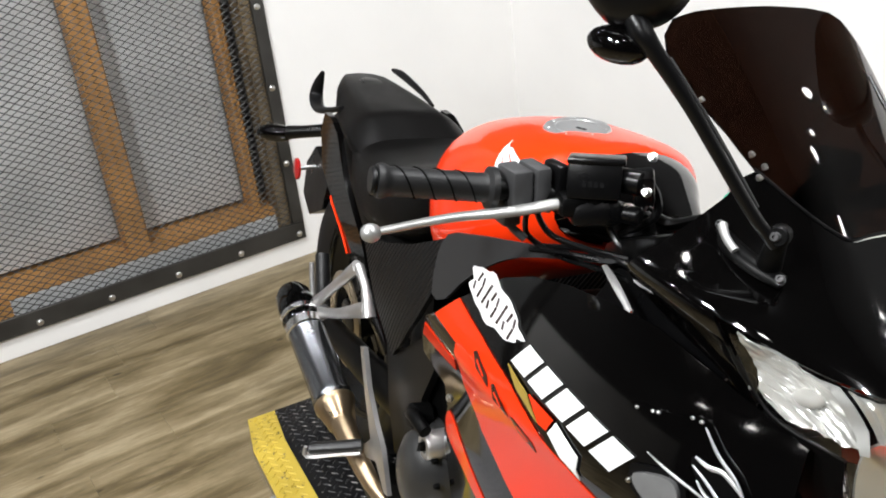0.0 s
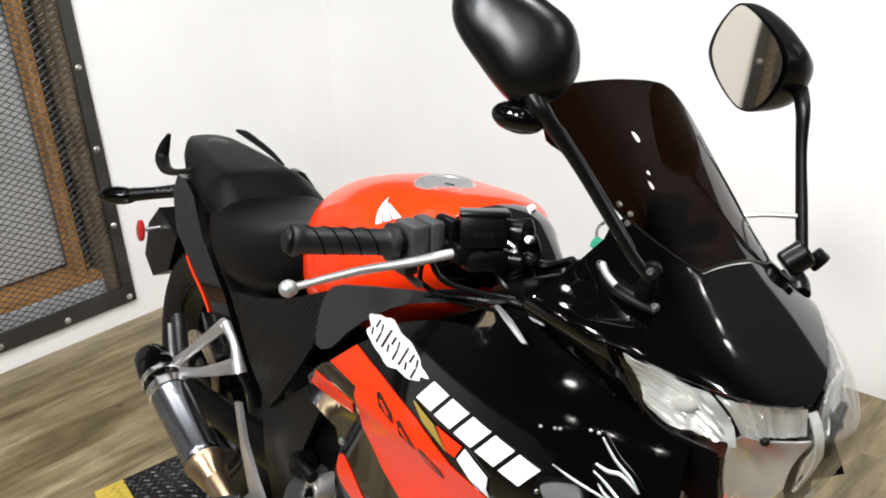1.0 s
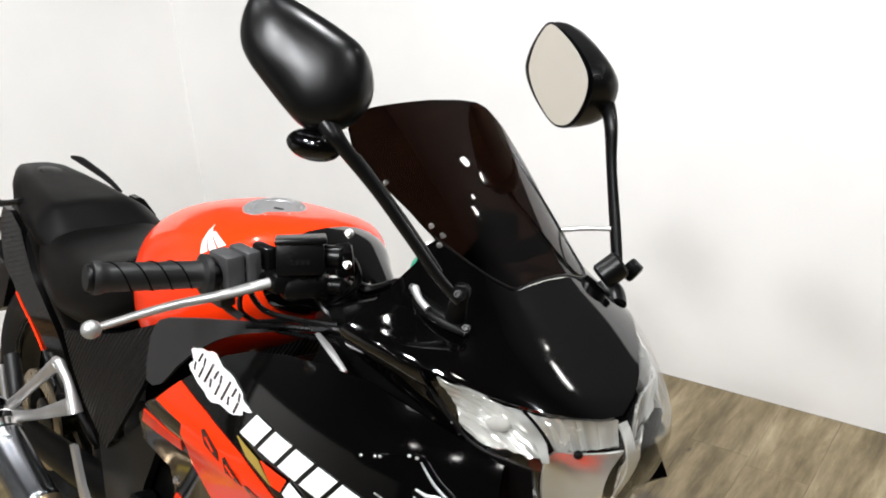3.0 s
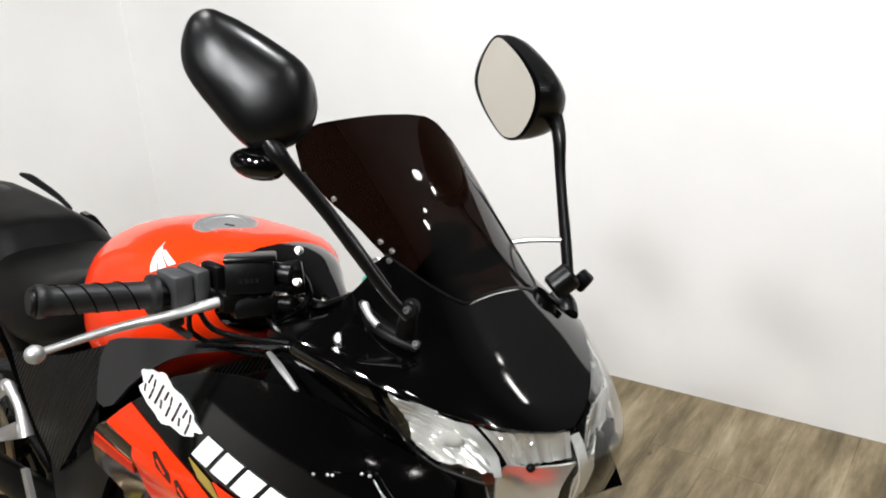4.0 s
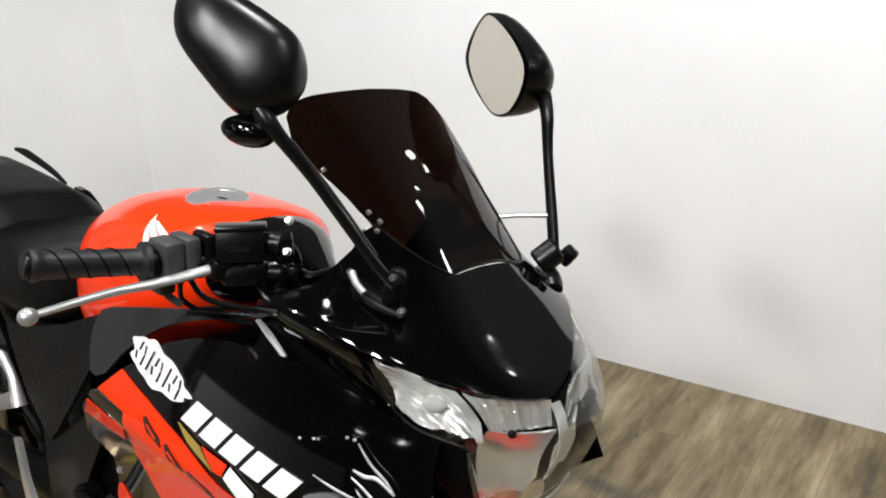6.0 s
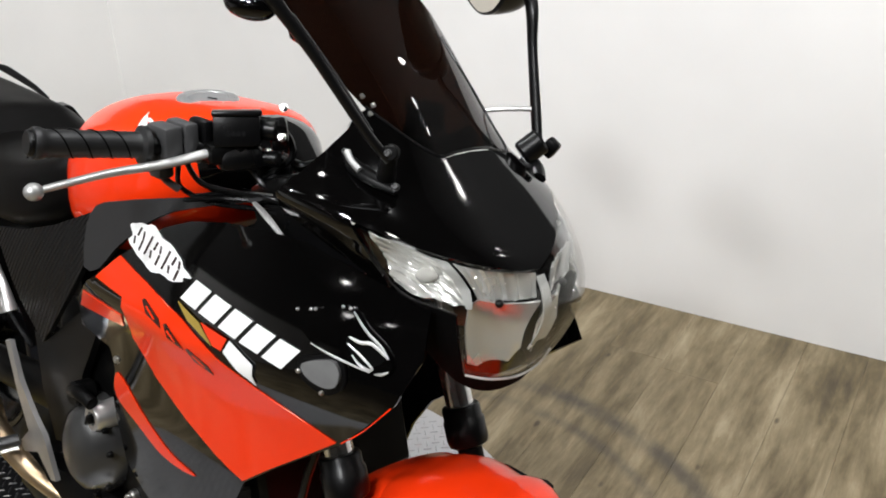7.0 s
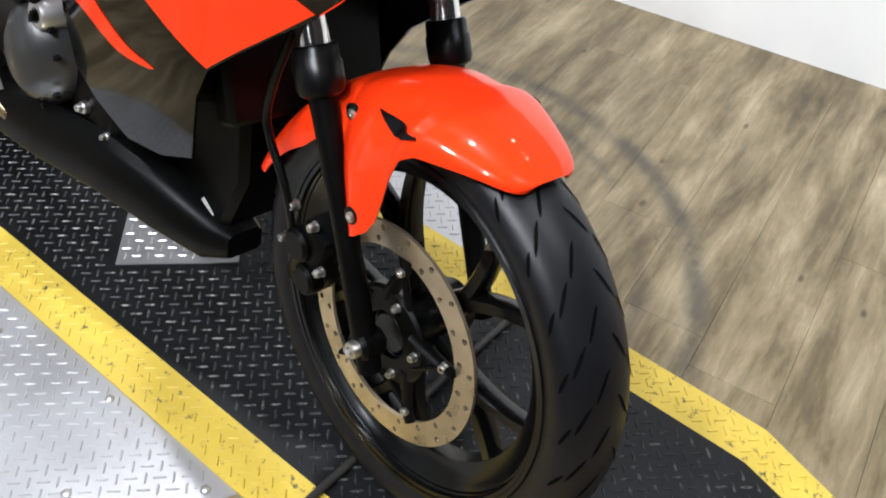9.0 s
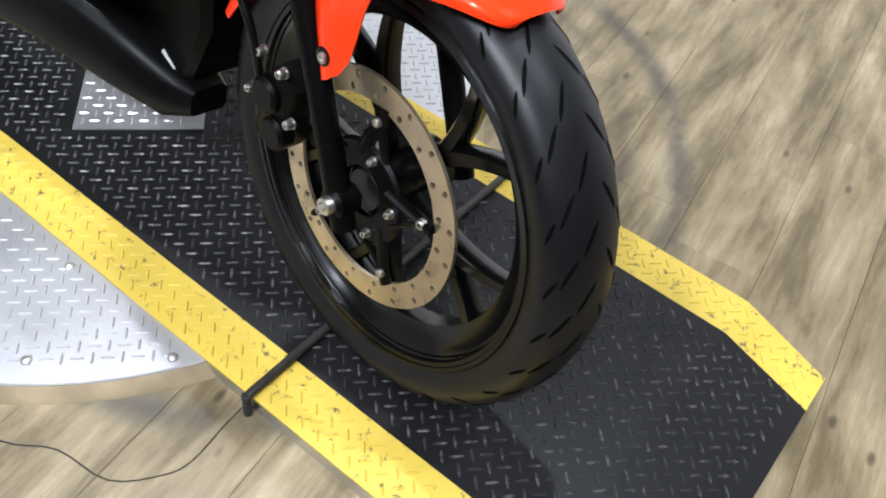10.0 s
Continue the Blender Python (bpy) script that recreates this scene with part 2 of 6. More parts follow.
def tube(points, radius, seg=12, per=6, flat=1.0, m=Matrix()):
    """A bar along a smooth line; radius: one number or one for each point; flat: height over width."""
    pts = smooth_line(points, per) if per > 1 else [Vector(q) for q in points]
    if isinstance(radius, (int, float)):
        radius = [radius] * len(points)
    rr = smooth_line([(r, 0, 0) for r in radius], per) if per > 1 else [Vector((r, 0, 0)) for r in radius]
    bm = bmesh.new()
    rings, up = [], None
    for i, p in enumerate(pts):
        d = (pts[min(i + 1, len(pts) - 1)] - pts[max(i - 1, 0)]).normalized()
        if up is None:
            up = Vector((0, 0, 1)) if abs(d.z) < 0.9 else Vector((0, 1, 0))
        side = d.cross(up).normalized()
        up = side.cross(d).normalized()
        r = rr[i].x
        rings.append([bm.verts.new(p + side * r * math.cos(a) + up * r * flat * math.sin(a)) for a in (2 * math.pi * k / seg for k in range(seg))])
    for a, b in zip(rings, rings[1:]):
        for k in range(seg):
            bm.faces.new((a[k], a[(k + 1) % seg], b[(k + 1) % seg], b[k]))
    bm.faces.new(rings[0][::-1])
    bm.faces.new(rings[-1])
    bmesh.ops.recalc_face_normals(bm, faces=bm.faces)
    bm.transform(m)
    return bm


def loft(rings, closed=True, caps=True, m=Matrix()):
    """A skin over rings of equally many points."""
    bm = bmesh.new()
    rs = [[bm.verts.new(p) for p in ring] for ring in rings]
    n = len(rs[0])
    for a, b in zip(rs, rs[1:]):
        for k in range(n if closed else n - 1):
            bm.faces.new((a[k], a[(k + 1) % n], b[(k + 1) % n], b[k]))
    if caps and closed:
        bm.faces.new(rs[0][::-1])
        bm.faces.new(rs[-1])
    bmesh.ops.recalc_face_normals(bm, faces=bm.faces)
    bm.transform(m)
    return bm


def joined(*bms):
    out = bmesh.new()
    for b in bms:
        me = bpy.data.meshes.new("t")
        b.to_mesh(me)
        b.free()
        out.from_mesh(me)
        bpy.data.meshes.remove(me)
    return out


def panel(outline, place, thick=0.003, step=0.02, face=None, corner=True, per=1):
    """A curved plate: an outline in two numbers, laid on a surface by place(a, b)."""
    from mathutils.geometry import delaunay_2d_cdt
    line = [Vector((a, b)) for a, b in outline] if per <= 1 else [Vector((q.x, q.y)) for q in smooth_line([(a, b, 0) for a, b in outline], per, True)]
    dense = []
    for p, q in zip(line, line[1:] + line[:1]):
        k = max(1, int((q - p).length / step))
        dense += [p + (q - p) * (i / k) for i in range(k)]
    n = len(dense)
    xs, ys = [p.x for p in dense], [p.y for p in dense]
    def inside(x, y):
        hit = False
        for p, q in zip(dense, dense[1:] + dense[:1]):
            if (p.y > y) != (q.y > y) and x < (q.x - p.x) * (y - p.y) / (q.y - p.y) + p.x:
                hit = not hit
        return hit
    grid = []
    x = min(xs) + step / 2
    while x < max(xs):
        y = min(ys) + step / 2
        while y < max(ys):
            if inside(x, y) and min((Vector((x, y)) - p).length_squared for p in dense) > (0.45 * step) ** 2:
                grid.append(Vector((x, y)))
            y += step
        x += step
    vs, es, fs, *_ = delaunay_2d_cdt(dense + grid, [(i, (i + 1) % n) for i in range(n)], [], 1, 1e-6)
    bm = bmesh.new()
    bv = [bm.verts.new(place(v.x, v.y)) for v in vs]
    for f in fs:
        bm.faces.new([bv[i] for i in f])
    bmesh.ops.recalc_face_normals(bm, faces=bm.faces)
    bm.normal_update()
    if face is not None:
        total = sum((f.normal * f.calc_area() for f in bm.faces), Vector())
        if total.dot(Vector(face)) < 0:
            bmesh.ops.reverse_faces(bm, faces=bm.faces)
            bm.normal_update()
    if thick:
        moved = {v: v.co - v.normal * thick for v in bm.verts}
        rim = [(e.verts[0], e.verts[1]) if e.link_loops[0].vert is e.verts[0] else (e.verts[1], e.verts[0]) for e in bm.edges if len(e.link_faces) == 1]
        faces = bm.faces[:]
        twin = {v: bm.verts.new(c) for v, c in moved.items()}
        for f in faces:
            bm.faces.new([twin[v] for v in reversed(f.verts)])
        for a, b in rim:
            bm.faces.new((b, a, twin[a], twin[b]))
    return bm

# ---- ceiling spot lamps: u, v, height, watts, aim (u, v, height) ----
LAMPS = [(0.05, 0.45, 2.5, 27, (0.2, 1.6, 0.3)), (1.15, 0.45, 2.5, 20, (1.1, 1.6, 0.3)), (-1.1, 0.4, 2.5, 22, (-1.1, 1.6, 0.5)),
         (-1.3, -0.5, 2.5, 26, (-2.4, -0.6, 0.5)), (-1.2, -1.9, 2.5, 24, (-2.4, -1.9, 0.6)),
         (-0.25, -1.4, 2.4, 36, (-0.35, -0.2, 0.3)), (0.35, -1.6, 2.4, 38, (0.15, -0.2, 0.6))]
# bare bulbs: three before the north wall, a row across the far end of the room
BULBS = [(0.285, 1.52, 1.985, 0.6), (0.52, 1.52, 2.045, 0.35), (0.635, 1.52, 2.10, 0.6)]
OVER_LAMPS = [(-0.7, -0.2), (0.55, -0.75), (1.75, -0.3), (0.1, -2.5), (1.5, -2.9), (-1.5, -3.1), (2.7, -1.6), (2.4, 0.7)]
FAR_LAMPS = [(-2.0 + 0.75 * k, -5.2, 2.45) for k in range(7)]

# ---- the room ----
def wall(name, m, outline_bm, paint=WALL, text="smooth off-white painted wall"):
    return tagged(part(name, outline_bm, paint, smooth=0), text, "wall", kind="structure")


T = 0.12
PANEL_V0, PANEL_V1, PANEL_Z0, PANEL_Z1 = -1.62, 0.641, 0.06, 2.05     # the mesh opening in the back wall
WHITE_TOP = 1.3           # white below; above, unseen dark wall added to cut bounce and reflections
tagged(part("wall_west", joined(
    span(U0 - T, U0, V0 - T, PANEL_V0, FLOOR_Z, WHITE_TOP, m=ROOM), span(U0 - T, U0, PANEL_V1, V1 + T, FLOOR_Z, WHITE_TOP, m=ROOM),
    span(U0 - T, U0, PANEL_V0, PANEL_V1, FLOOR_Z, PANEL_Z0, m=ROOM)), WALL, smooth=0),
    "white painted wall with a mesh-covered opening", "wall", kind="structure")
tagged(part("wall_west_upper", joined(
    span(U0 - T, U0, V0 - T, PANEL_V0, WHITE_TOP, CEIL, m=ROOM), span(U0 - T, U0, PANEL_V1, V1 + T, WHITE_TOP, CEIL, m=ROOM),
    span(U0 - T, U0, PANEL_V0, PANEL_V1, PANEL_Z1, CEIL, m=ROOM)), DARK_WALL, smooth=0), "unseen dark upper wall added to keep reflections black", "wall", kind="structure")
wall("wall_north", ROOM, span(U0, U1, V1, V1 + T, FLOOR_Z, WHITE_TOP, m=ROOM))
wall("wall_north_upper", ROOM, span(U0, U1, V1, V1 + T, WHITE_TOP, CEIL, m=ROOM), DARK_WALL, "unseen dark upper wall added to keep reflections black")
wall("wall_east", ROOM, span(U1, U1 + T, V0, V1 + T, FLOOR_Z, CEIL, m=ROOM), DARK_WALL, "dark painted showroom wall")
wall("wall_south", ROOM, span(U0, U1 + T, V0 - T, V0, FLOOR_Z, CEIL, m=ROOM), DARK_WALL, "dark painted showroom wall")
tagged(part("ceiling", span(U0 - T, U1 + T, V0 - T, V1 + T, CEIL, CEIL + 0.1, m=ROOM), CEILING, smooth=0), "plain dark painted ceiling", "ceiling", kind="structure")
floor = tagged(part("floor", span(U0 - 0.6, U1 + T, V0 - T, V1 + T, FLOOR_Z - 0.1, FLOOR_Z - 0.003, m=ROOM), plain("subfloor", (0.05, 0.04, 0.03), 0.8), smooth=0),
               "grey-brown wood-look plank floor with scuffs", "floor", kind="structure")

part("floor_crack", tube([(-0.052, -0.175, FLOOR_Z), (-0.046, -0.214, FLOOR_Z), (-0.035, -0.272, FLOOR_Z), (-0.044, -0.309, FLOOR_Z), (-0.086, -0.361, FLOOR_Z), (-0.166, -0.381, FLOOR_Z), (-0.225, -0.423, FLOOR_Z), (-0.33, -0.45, FLOOR_Z)], 0.0012, 6, 4), plain("crack_dirt", (0.02, 0.017, 0.012), 0.9, bump=0), floor, "thin dark crack line in the planks")

# ---- the lift's tread plates ----
DECK = pose(0, 0, 0, 0, 0, 3.4)
P0, P1, Q0, Q1, STRIPE = -1.63, 0.53, -0.167, 0.448, 0.079
RAMP_IN, RAMP_OUT = -1.45, 0.38


def deck_z(p):
    if p > RAMP_OUT:
        return -0.028 * (p - RAMP_OUT) / (P1 - RAMP_OUT)
    if p < RAMP_IN:
        return -0.028 * (RAMP_IN - p) / (RAMP_IN - P0)
    return 0.0


def taper(p):
    return 0.028 * max(0.0, (p - RAMP_OUT) / (P1 - RAMP_OUT), (RAMP_IN - p) / (RAMP_IN - P0))


def deck_strip(lo, hi, lift, thick):
    """A strip of the deck between two lines, bent down at the ramps."""
    bm = bmesh.new()
    rows = []
    for p in (P0, RAMP_IN, -1.0, -0.5, 0.0, RAMP_OUT, P1):
        s = 1 - taper(p) / 0.313
        mid = (Q0 + Q1) / 2
        z = deck_z(p) + lift
        rows.append([bm.verts.new(DECK @ Vector((p, mid + (q - mid) * s, z + dz))) for q, dz in ((lo, -thick), (lo, 0), (hi, 0), (hi, -thick))])
    for a, b in zip(rows, rows[1:]):
        for k in range(4):
            bm.faces.new((a[k], a[(k + 1) % 4], b[(k + 1) % 4], b[k]))
    bm.faces.new(rows[0])
    bm.faces.new(rows[-1][::-1])
    bmesh.ops.recalc_face_normals(bm, faces=bm.faces)
    return bm


def lug_mesh(spots, length=0.0222, width=0.0058, high=0.0024):
    """Raised lens-shaped lugs of tread plate; spots: x, y, z, angle."""
    verts, faces = [], []
    for x, y, z, a in spots:
        c, s = math.cos(a), math.sin(a)
        n = len(verts)
        for u, v, h in ((-0.5, 0, 0), (-0.25, -0.42, 0), (0.25, -0.42, 0), (0.5, 0, 0), (0.25, 0.42, 0), (-0.25, 0.42, 0), (-0.3, 0, 1), (0.3, 0, 1)):
            verts.append((x + c * u * length - s * v * width, y + s * u * length + c * v * width, z + h * high - 0.0004))
        faces += [tuple(n + i for i in f) for f in ((0, 1, 6), (1, 2, 7, 6), (2, 3, 7), (3, 4, 7), (4, 5, 6, 7), (5, 0, 6))]
    me = bpy.data.meshes.new("lugs")
    me.from_pydata(verts, [], faces)
    bm = bmesh.new()
    bm.from_mesh(me)
    bpy.data.meshes.remove(me)
    return bm


def lug_spots(test, pitch=0.0196):
    """Lugs laid crosswise by turns on a grid that stands at 45 degrees to the deck."""
    out = []
    n = int(2.6 / pitch)
    for i in range(-n, n):
        for j in range(-n, n):
            a, b = (i + 0.5) * pitch, (j + 0.5) * pitch
            p, q = (a - b) * 0.7071 - 0.5, (a + b) * 0.7071
            z = test(p, q)
            if z is not None:
                w = DECK @ Vector((p, q, z))
                out.append((w.x, w.y, w.z, radians(3.4 + (45 if (i + j) % 2 else -45))))
    return out


deck = thing("lift_deck", "black tread-plate deck with yellow painted borders lying across the turntable", "lift deck")
part("deck_plate", deck_strip(Q0 + STRIPE, Q1 - STRIPE, 0.0, 0.004), PLATE_BLACK, deck, smooth=0)
part("border", deck_strip(Q0, Q0 + STRIPE, 0.0, 0.004), PLATE_YELLOW, deck, "worn yellow painted border", smooth=0)
part("border", deck_strip(Q1 - STRIPE, Q1, 0.0, 0.004), PLATE_YELLOW, deck, "worn yellow painted border", smooth=0)


def on_black(p, q):
    return deck_z(p) if P0 + 0.02 < p < P1 - 0.02 and Q0 + STRIPE + 0.012 < q < Q1 - STRIPE - 0.012 and not on_insert(p, q) else None


def on_yellow(p, q):
    k = taper(p)
    return deck_z(p) if P0 + 0.02 < p < P1 - 0.02 and (Q0 + 0.014 + k < q < Q0 + STRIPE - 0.01 + k or Q1 - STRIPE + 0.01 - k < q < Q1 - 0.014 - k) else None


INSERT = (-0.634, 0.139, 0.148)


def on_insert(p, q, grow=0.02):
    return abs(p - INSERT[0]) + abs(q - INSERT[1]) < INSERT[2] + grow


tagged(part("tread_pattern", lug_mesh(lug_spots(on_black), 0.0225, 0.0058, 0.0028), LUG_BLACK, deck, smooth=0), "raised black tread lugs", kind="stuff")
tagged(part("tread_pattern", lug_mesh(lug_spots(on_yellow)), PLATE_YELLOW, deck, "raised yellow tread lugs", smooth=0), kind="stuff")
for q in (Q0 + 0.003, Q1 - 0.003):
    part("skirt", span(RAMP_IN, RAMP_OUT, q - 0.002, q + 0.002, FLOOR_Z, -0.005, m=DECK), STEEL, deck, "polished steel skirt under the deck's edge", smooth=0)
part("insert", prism([(INSERT[0] + a * INSERT[2], INSERT[1] + b * INSERT[2]) for a, b in ((1, 0), (0, 1), (-1, 0), (0, -1))], 0.0005, 0.003, DECK), PLATE_SILVER, deck,
     "bare silver diamond-shaped insert plate", smooth=0)
tagged(part("tread_pattern", lug_mesh(lug_spots(lambda p, q: 0.003 if on_insert(p, q, -0.015) else None)), PLATE_SILVER, deck, smooth=0), "raised bare metal lugs", kind="stuff")

TURN_P, TURN_Q, TURN_R = -0.71, 0.135, 0.66
turntable = thing("turntable", "round bare metal tread-plate turntable on the floor", "turntable")
part("disc", lathe([(0, -0.006), (TURN_R - 0.016, -0.006), (TURN_R - 0.014, -0.008), (TURN_R - 0.014, -0.02), (0, -0.02)], DECK @ Matrix.Translation((TURN_P, TURN_Q, 0)), 160), PLATE_SILVER, turntable, smooth=30)
part("rim_band", lathe([(TURN_R - 0.0138, -0.009), (TURN_R - 0.002, -0.026), (TURN_R, FLOOR_Z), (TURN_R - 0.03, FLOOR_Z)], DECK @ Matrix.Translation((TURN_P, TURN_Q, 0)), 160), RIM_WOOD, turntable, "pale wood-look rim band", smooth=30)



def on_disc(p, q):
    if Q0 - 0.012 < q < Q1 + 0.012 or (p - TURN_P) ** 2 + (q - TURN_Q) ** 2 > (TURN_R - 0.034) ** 2:
        return None
    return -0.006


tagged(part("tread_pattern", lug_mesh(lug_spots(on_disc)), PLATE_SILVER, turntable, smooth=0), "raised bare metal lugs", kind="stuff")


def dome(r, h, m, seg=14):
    return lathe([(0, h), (r * 0.5, h * 0.86), (r * 0.85, h * 0.5), (r, 0)], m, seg)


for x, y in ((-0.391, -0.210), (-0.163, -0.202), (-0.63, -0.26), (-0.29, -0.34)):
    part("bolt", dome(0.008, 0.004, pose(x, y, -0.006)), STEEL, turntable)

rod = thing("chock_rod", "thin black steel rod across the deck, bent at its end", "rod")
part("bar", tube([DECK @ Vector(v) for v in ((-0.05, Q0 - 0.008, 0.008), (-0.05, 0.0, 0.008), (-0.05, Q1 + 0.008, 0.008))], 0.0065, 10, 1), FRAME_METAL, rod)
for q in (Q0 - 0.008, Q1 + 0.008):
    part("end", tube([DECK @ Vector(v) for v in ((-0.05, q, 0.011), (-0.05, q, FLOOR_Z))], 0.0065, 10, 1), FRAME_METAL, rod)

# ---- mesh panel in the back wall ----
grille = thing("mesh_panel", "dark expanded-metal mesh screen in a bolted dark frame on the wall", "mesh panel")
FW = 0.03
for n, a in (("frame_bar", (PANEL_V0 - 0.02, PANEL_V1 + 0.02, PANEL_Z0 - 0.02, PANEL_Z0 + 0.042)), ("frame_bar", (PANEL_V0 - 0.02, PANEL_V1 + 0.02, PANEL_Z1 - FW, PANEL_Z1 + 0.02)),
             ("frame_bar", (PANEL_V0 - 0.02, PANEL_V0 + FW, PANEL_Z0 + 0.042, PANEL_Z1 - FW)), ("frame_bar", (PANEL_V1 - 0.022, PANEL_V1 + 0.02, PANEL_Z0 + 0.042, PANEL_Z1 - FW))):
    part(n, span(U0 + 0.002, U0 + 0.014, a[0], a[1], a[2], a[3], 0.002, ROOM), FRAME_METAL, grille)
bolt_at = [(PANEL_V1 - 0.004, PANEL_Z0 + 0.0 + 0.262 * k) for k in range(8)] + [(PANEL_V1 - 0.004 - 0.22 * k, PANEL_Z0 + 0.0) for k in range(1, 10)]
for v, z in bolt_at:
    part("bolt", dome(0.011, 0.006, ROOM @ pose(U0 + 0.014, v, z, 0, 90, 0)), STEEL, grille)


def expanded_mesh(v0, v1, z0, z1, wide=0.034, tall=0.021, strand=0.0032):
    """Zigzag strands that meet to leave diamond openings."""
    verts, faces = [], []
    rows = int((z1 - z0) / (tall / 2))
    cols = int((v1 - v0) / (wide / 2))
    for r in range(0, rows, 1):
        zc = z0 + r * tall / 2
        sgn = 1 if r % 2 else -1
        n0 = len(verts)
        for c in range(cols + 1):
            v = v0 + c * wide / 2
            z = zc + sgn * (1 if c % 2 else -1) * (tall / 4 - strand * 0.18)
            tilt = 0.0025 * (1 if c % 2 else -1)
            for du, dz in ((tilt, strand / 2), (tilt + 0.0015, -strand / 2), (tilt - 0.0015, -strand / 2)):
                verts.append(ROOM @ Vector((U0 + 0.004 + du - 0.004, v, z + dz)))
        for c in range(cols):
            a, b = n0 + 3 * c, n0 + 3 * c + 3
            for k in range(3):
                faces.append((a + k, a + (k + 1) % 3, b + (k + 1) % 3, b + k))
    me = bpy.data.meshes.new("strands")
    me.from_pydata(verts, [], faces)
    bm = bmesh.new()
    bm.from_mesh(me)
    bpy.data.meshes.remove(me)
    return bm


tagged(part("mesh", expanded_mesh(PANEL_V0, PANEL_V1, PANEL_Z0, PANEL_Z1), MESH_METAL, grille, smooth=0), "dark expanded-metal diamond mesh", kind="stuff")

# behind the mesh: studs, sheet metal and a dusty sill
tagged(part("wall_alcove", joined(span(U0 - 0.62, U0 - 0.6, PANEL_V0 - 0.2, PANEL_V1 + 0.2, FLOOR_Z, CEIL, m=ROOM), span(U0 - 0.6, U0 - T, PANEL_V0 - 0.22, PANEL_V0 - 0.2, FLOOR_Z, CEIL, m=ROOM),
                span(U0 - 0.6, U0 - T, PANEL_V1 + 0.2, PANEL_V1 + 0.22, FLOOR_Z, CEIL, m=ROOM)), INSUL, smooth=0), "dusty grey wall behind the mesh", "wall", kind="structure")
for v, w in ((0.115, 0.074), (0.531, 0.03), (-0.60, 0.074)):
    tagged(part("wall_stud", span(U0 - 0.14, U0 - 0.06, v - w / 2, v + w / 2, 0.10, CEIL, 0.004, ROOM), STUD, smooth=0), "orange-brown upright timber stud behind the mesh", "stud", "studs")
tagged(part("sill_plate", span(U0 - 0.24, U0 - 0.05, PANEL_V0 - 0.2, PANEL_V1 + 0.1, 0.06, 0.155, 0.004, ROOM), STUD, smooth=0), "rough timber sill plate behind the mesh", "sill plate")
tagged(part("jamb_board", span(U0 - 0.10, U0 - 0.012, 0.588, 0.632, PANEL_Z0 + 0.02, PANEL_Z1, 0.003, ROOM), JAMB, smooth=0), "rough weathered timber jamb behind the mesh", "jamb")
tagged(part("low_sheet", span(U0 - 0.045, U0 - 0.038, -0.30, 0.585, 0.075, 0.135, 0.002, ROOM), DUCT, smooth=0), "low strip of dull sheet metal behind the mesh", "panel")
for v0, v1 in ((-0.54, 0.085), (0.145, 0.53), (-1.5, -0.63)):
    tagged(part("sheet_panel", span(U0 - 0.20, U0 - 0.185, v0, v1, 0.17, 2.3, 0.003, ROOM), DUCT, smooth=0), "dull grey sheet-metal panel behind the mesh", "panel", "panels")

# ---- motorcycle: materials ----
def film_glass(name, tint, gloss=0.03):
    """Thin clear or smoked plastic: tinted see-through with a sharp sheen."""
    m = bpy.data.materials.new(name)
    m.use_nodes = True
    nt = m.node_tree
    nt.nodes.remove(nt.nodes["Principled BSDF"])
    tr = put(nt, "ShaderNodeBsdfTransparent")
    tr.inputs[0].default_value = (*tint, 1)
    gl = put(nt, "ShaderNodeBsdfGlossy")
    gl.inputs[0].default_value, gl.inputs[1].default_value = (1, 1, 1, 1), gloss
    lw = put(nt, "ShaderNodeLayerWeight")
    steep = put(nt, "ShaderNodeMath", operation="POWER")
    nt.links.new(lw.outputs["Facing"], steep.inputs[0])
    steep.inputs[1].default_value = 5.0
    fr = put(nt, "ShaderNodeMath", operation="MULTIPLY_ADD")
    nt.links.new(steep.outputs[0], fr.inputs[0])
    fr.inputs[1].default_value, fr.inputs[2].default_value = 0.7, 0.04
    mx = put(nt, "ShaderNodeMixShader")
    nt.links.new(fr.outputs[0], mx.inputs[0])
    nt.links.new(tr.outputs[0], mx.inputs[1])
    nt.links.new(gl.outputs[0], mx.inputs[2])
    nt.links.new(mx.outputs[0], nt.nodes["Material Output"].inputs[0])
    return m


def ribbed(name, colour, rough, pitch, depth=0.6):
    m, nt, b = nodes_of(name)
    tc = put(nt, "ShaderNodeTexCoord")
    mp = put(nt, "ShaderNodeMapping")
    mp.inputs["Rotation"].default_value = (0, radians(-38), 0)
    w = put(nt, "ShaderNodeTexWave", Scale=0.314 / pitch, Distortion=0.0)
    w.bands_direction = "X"
    nt.links.new(tc.outputs["Object"], mp.inputs[0])
    nt.links.new(mp.outputs[0], w.inputs[0])
    bp = put(nt, "ShaderNodeBump", Strength=depth, Distance=0.002)
    nt.links.new(w.outputs[1], bp.inputs["Height"])
    nt.links.new(bp.outputs[0], b.inputs["Normal"])
    b.inputs["Base Color"].default_value = (*colour, 1)
    b.inputs["Roughness"].default_value = rough
    b.inputs["Specular IOR Level"].default_value = 0.15
    return m


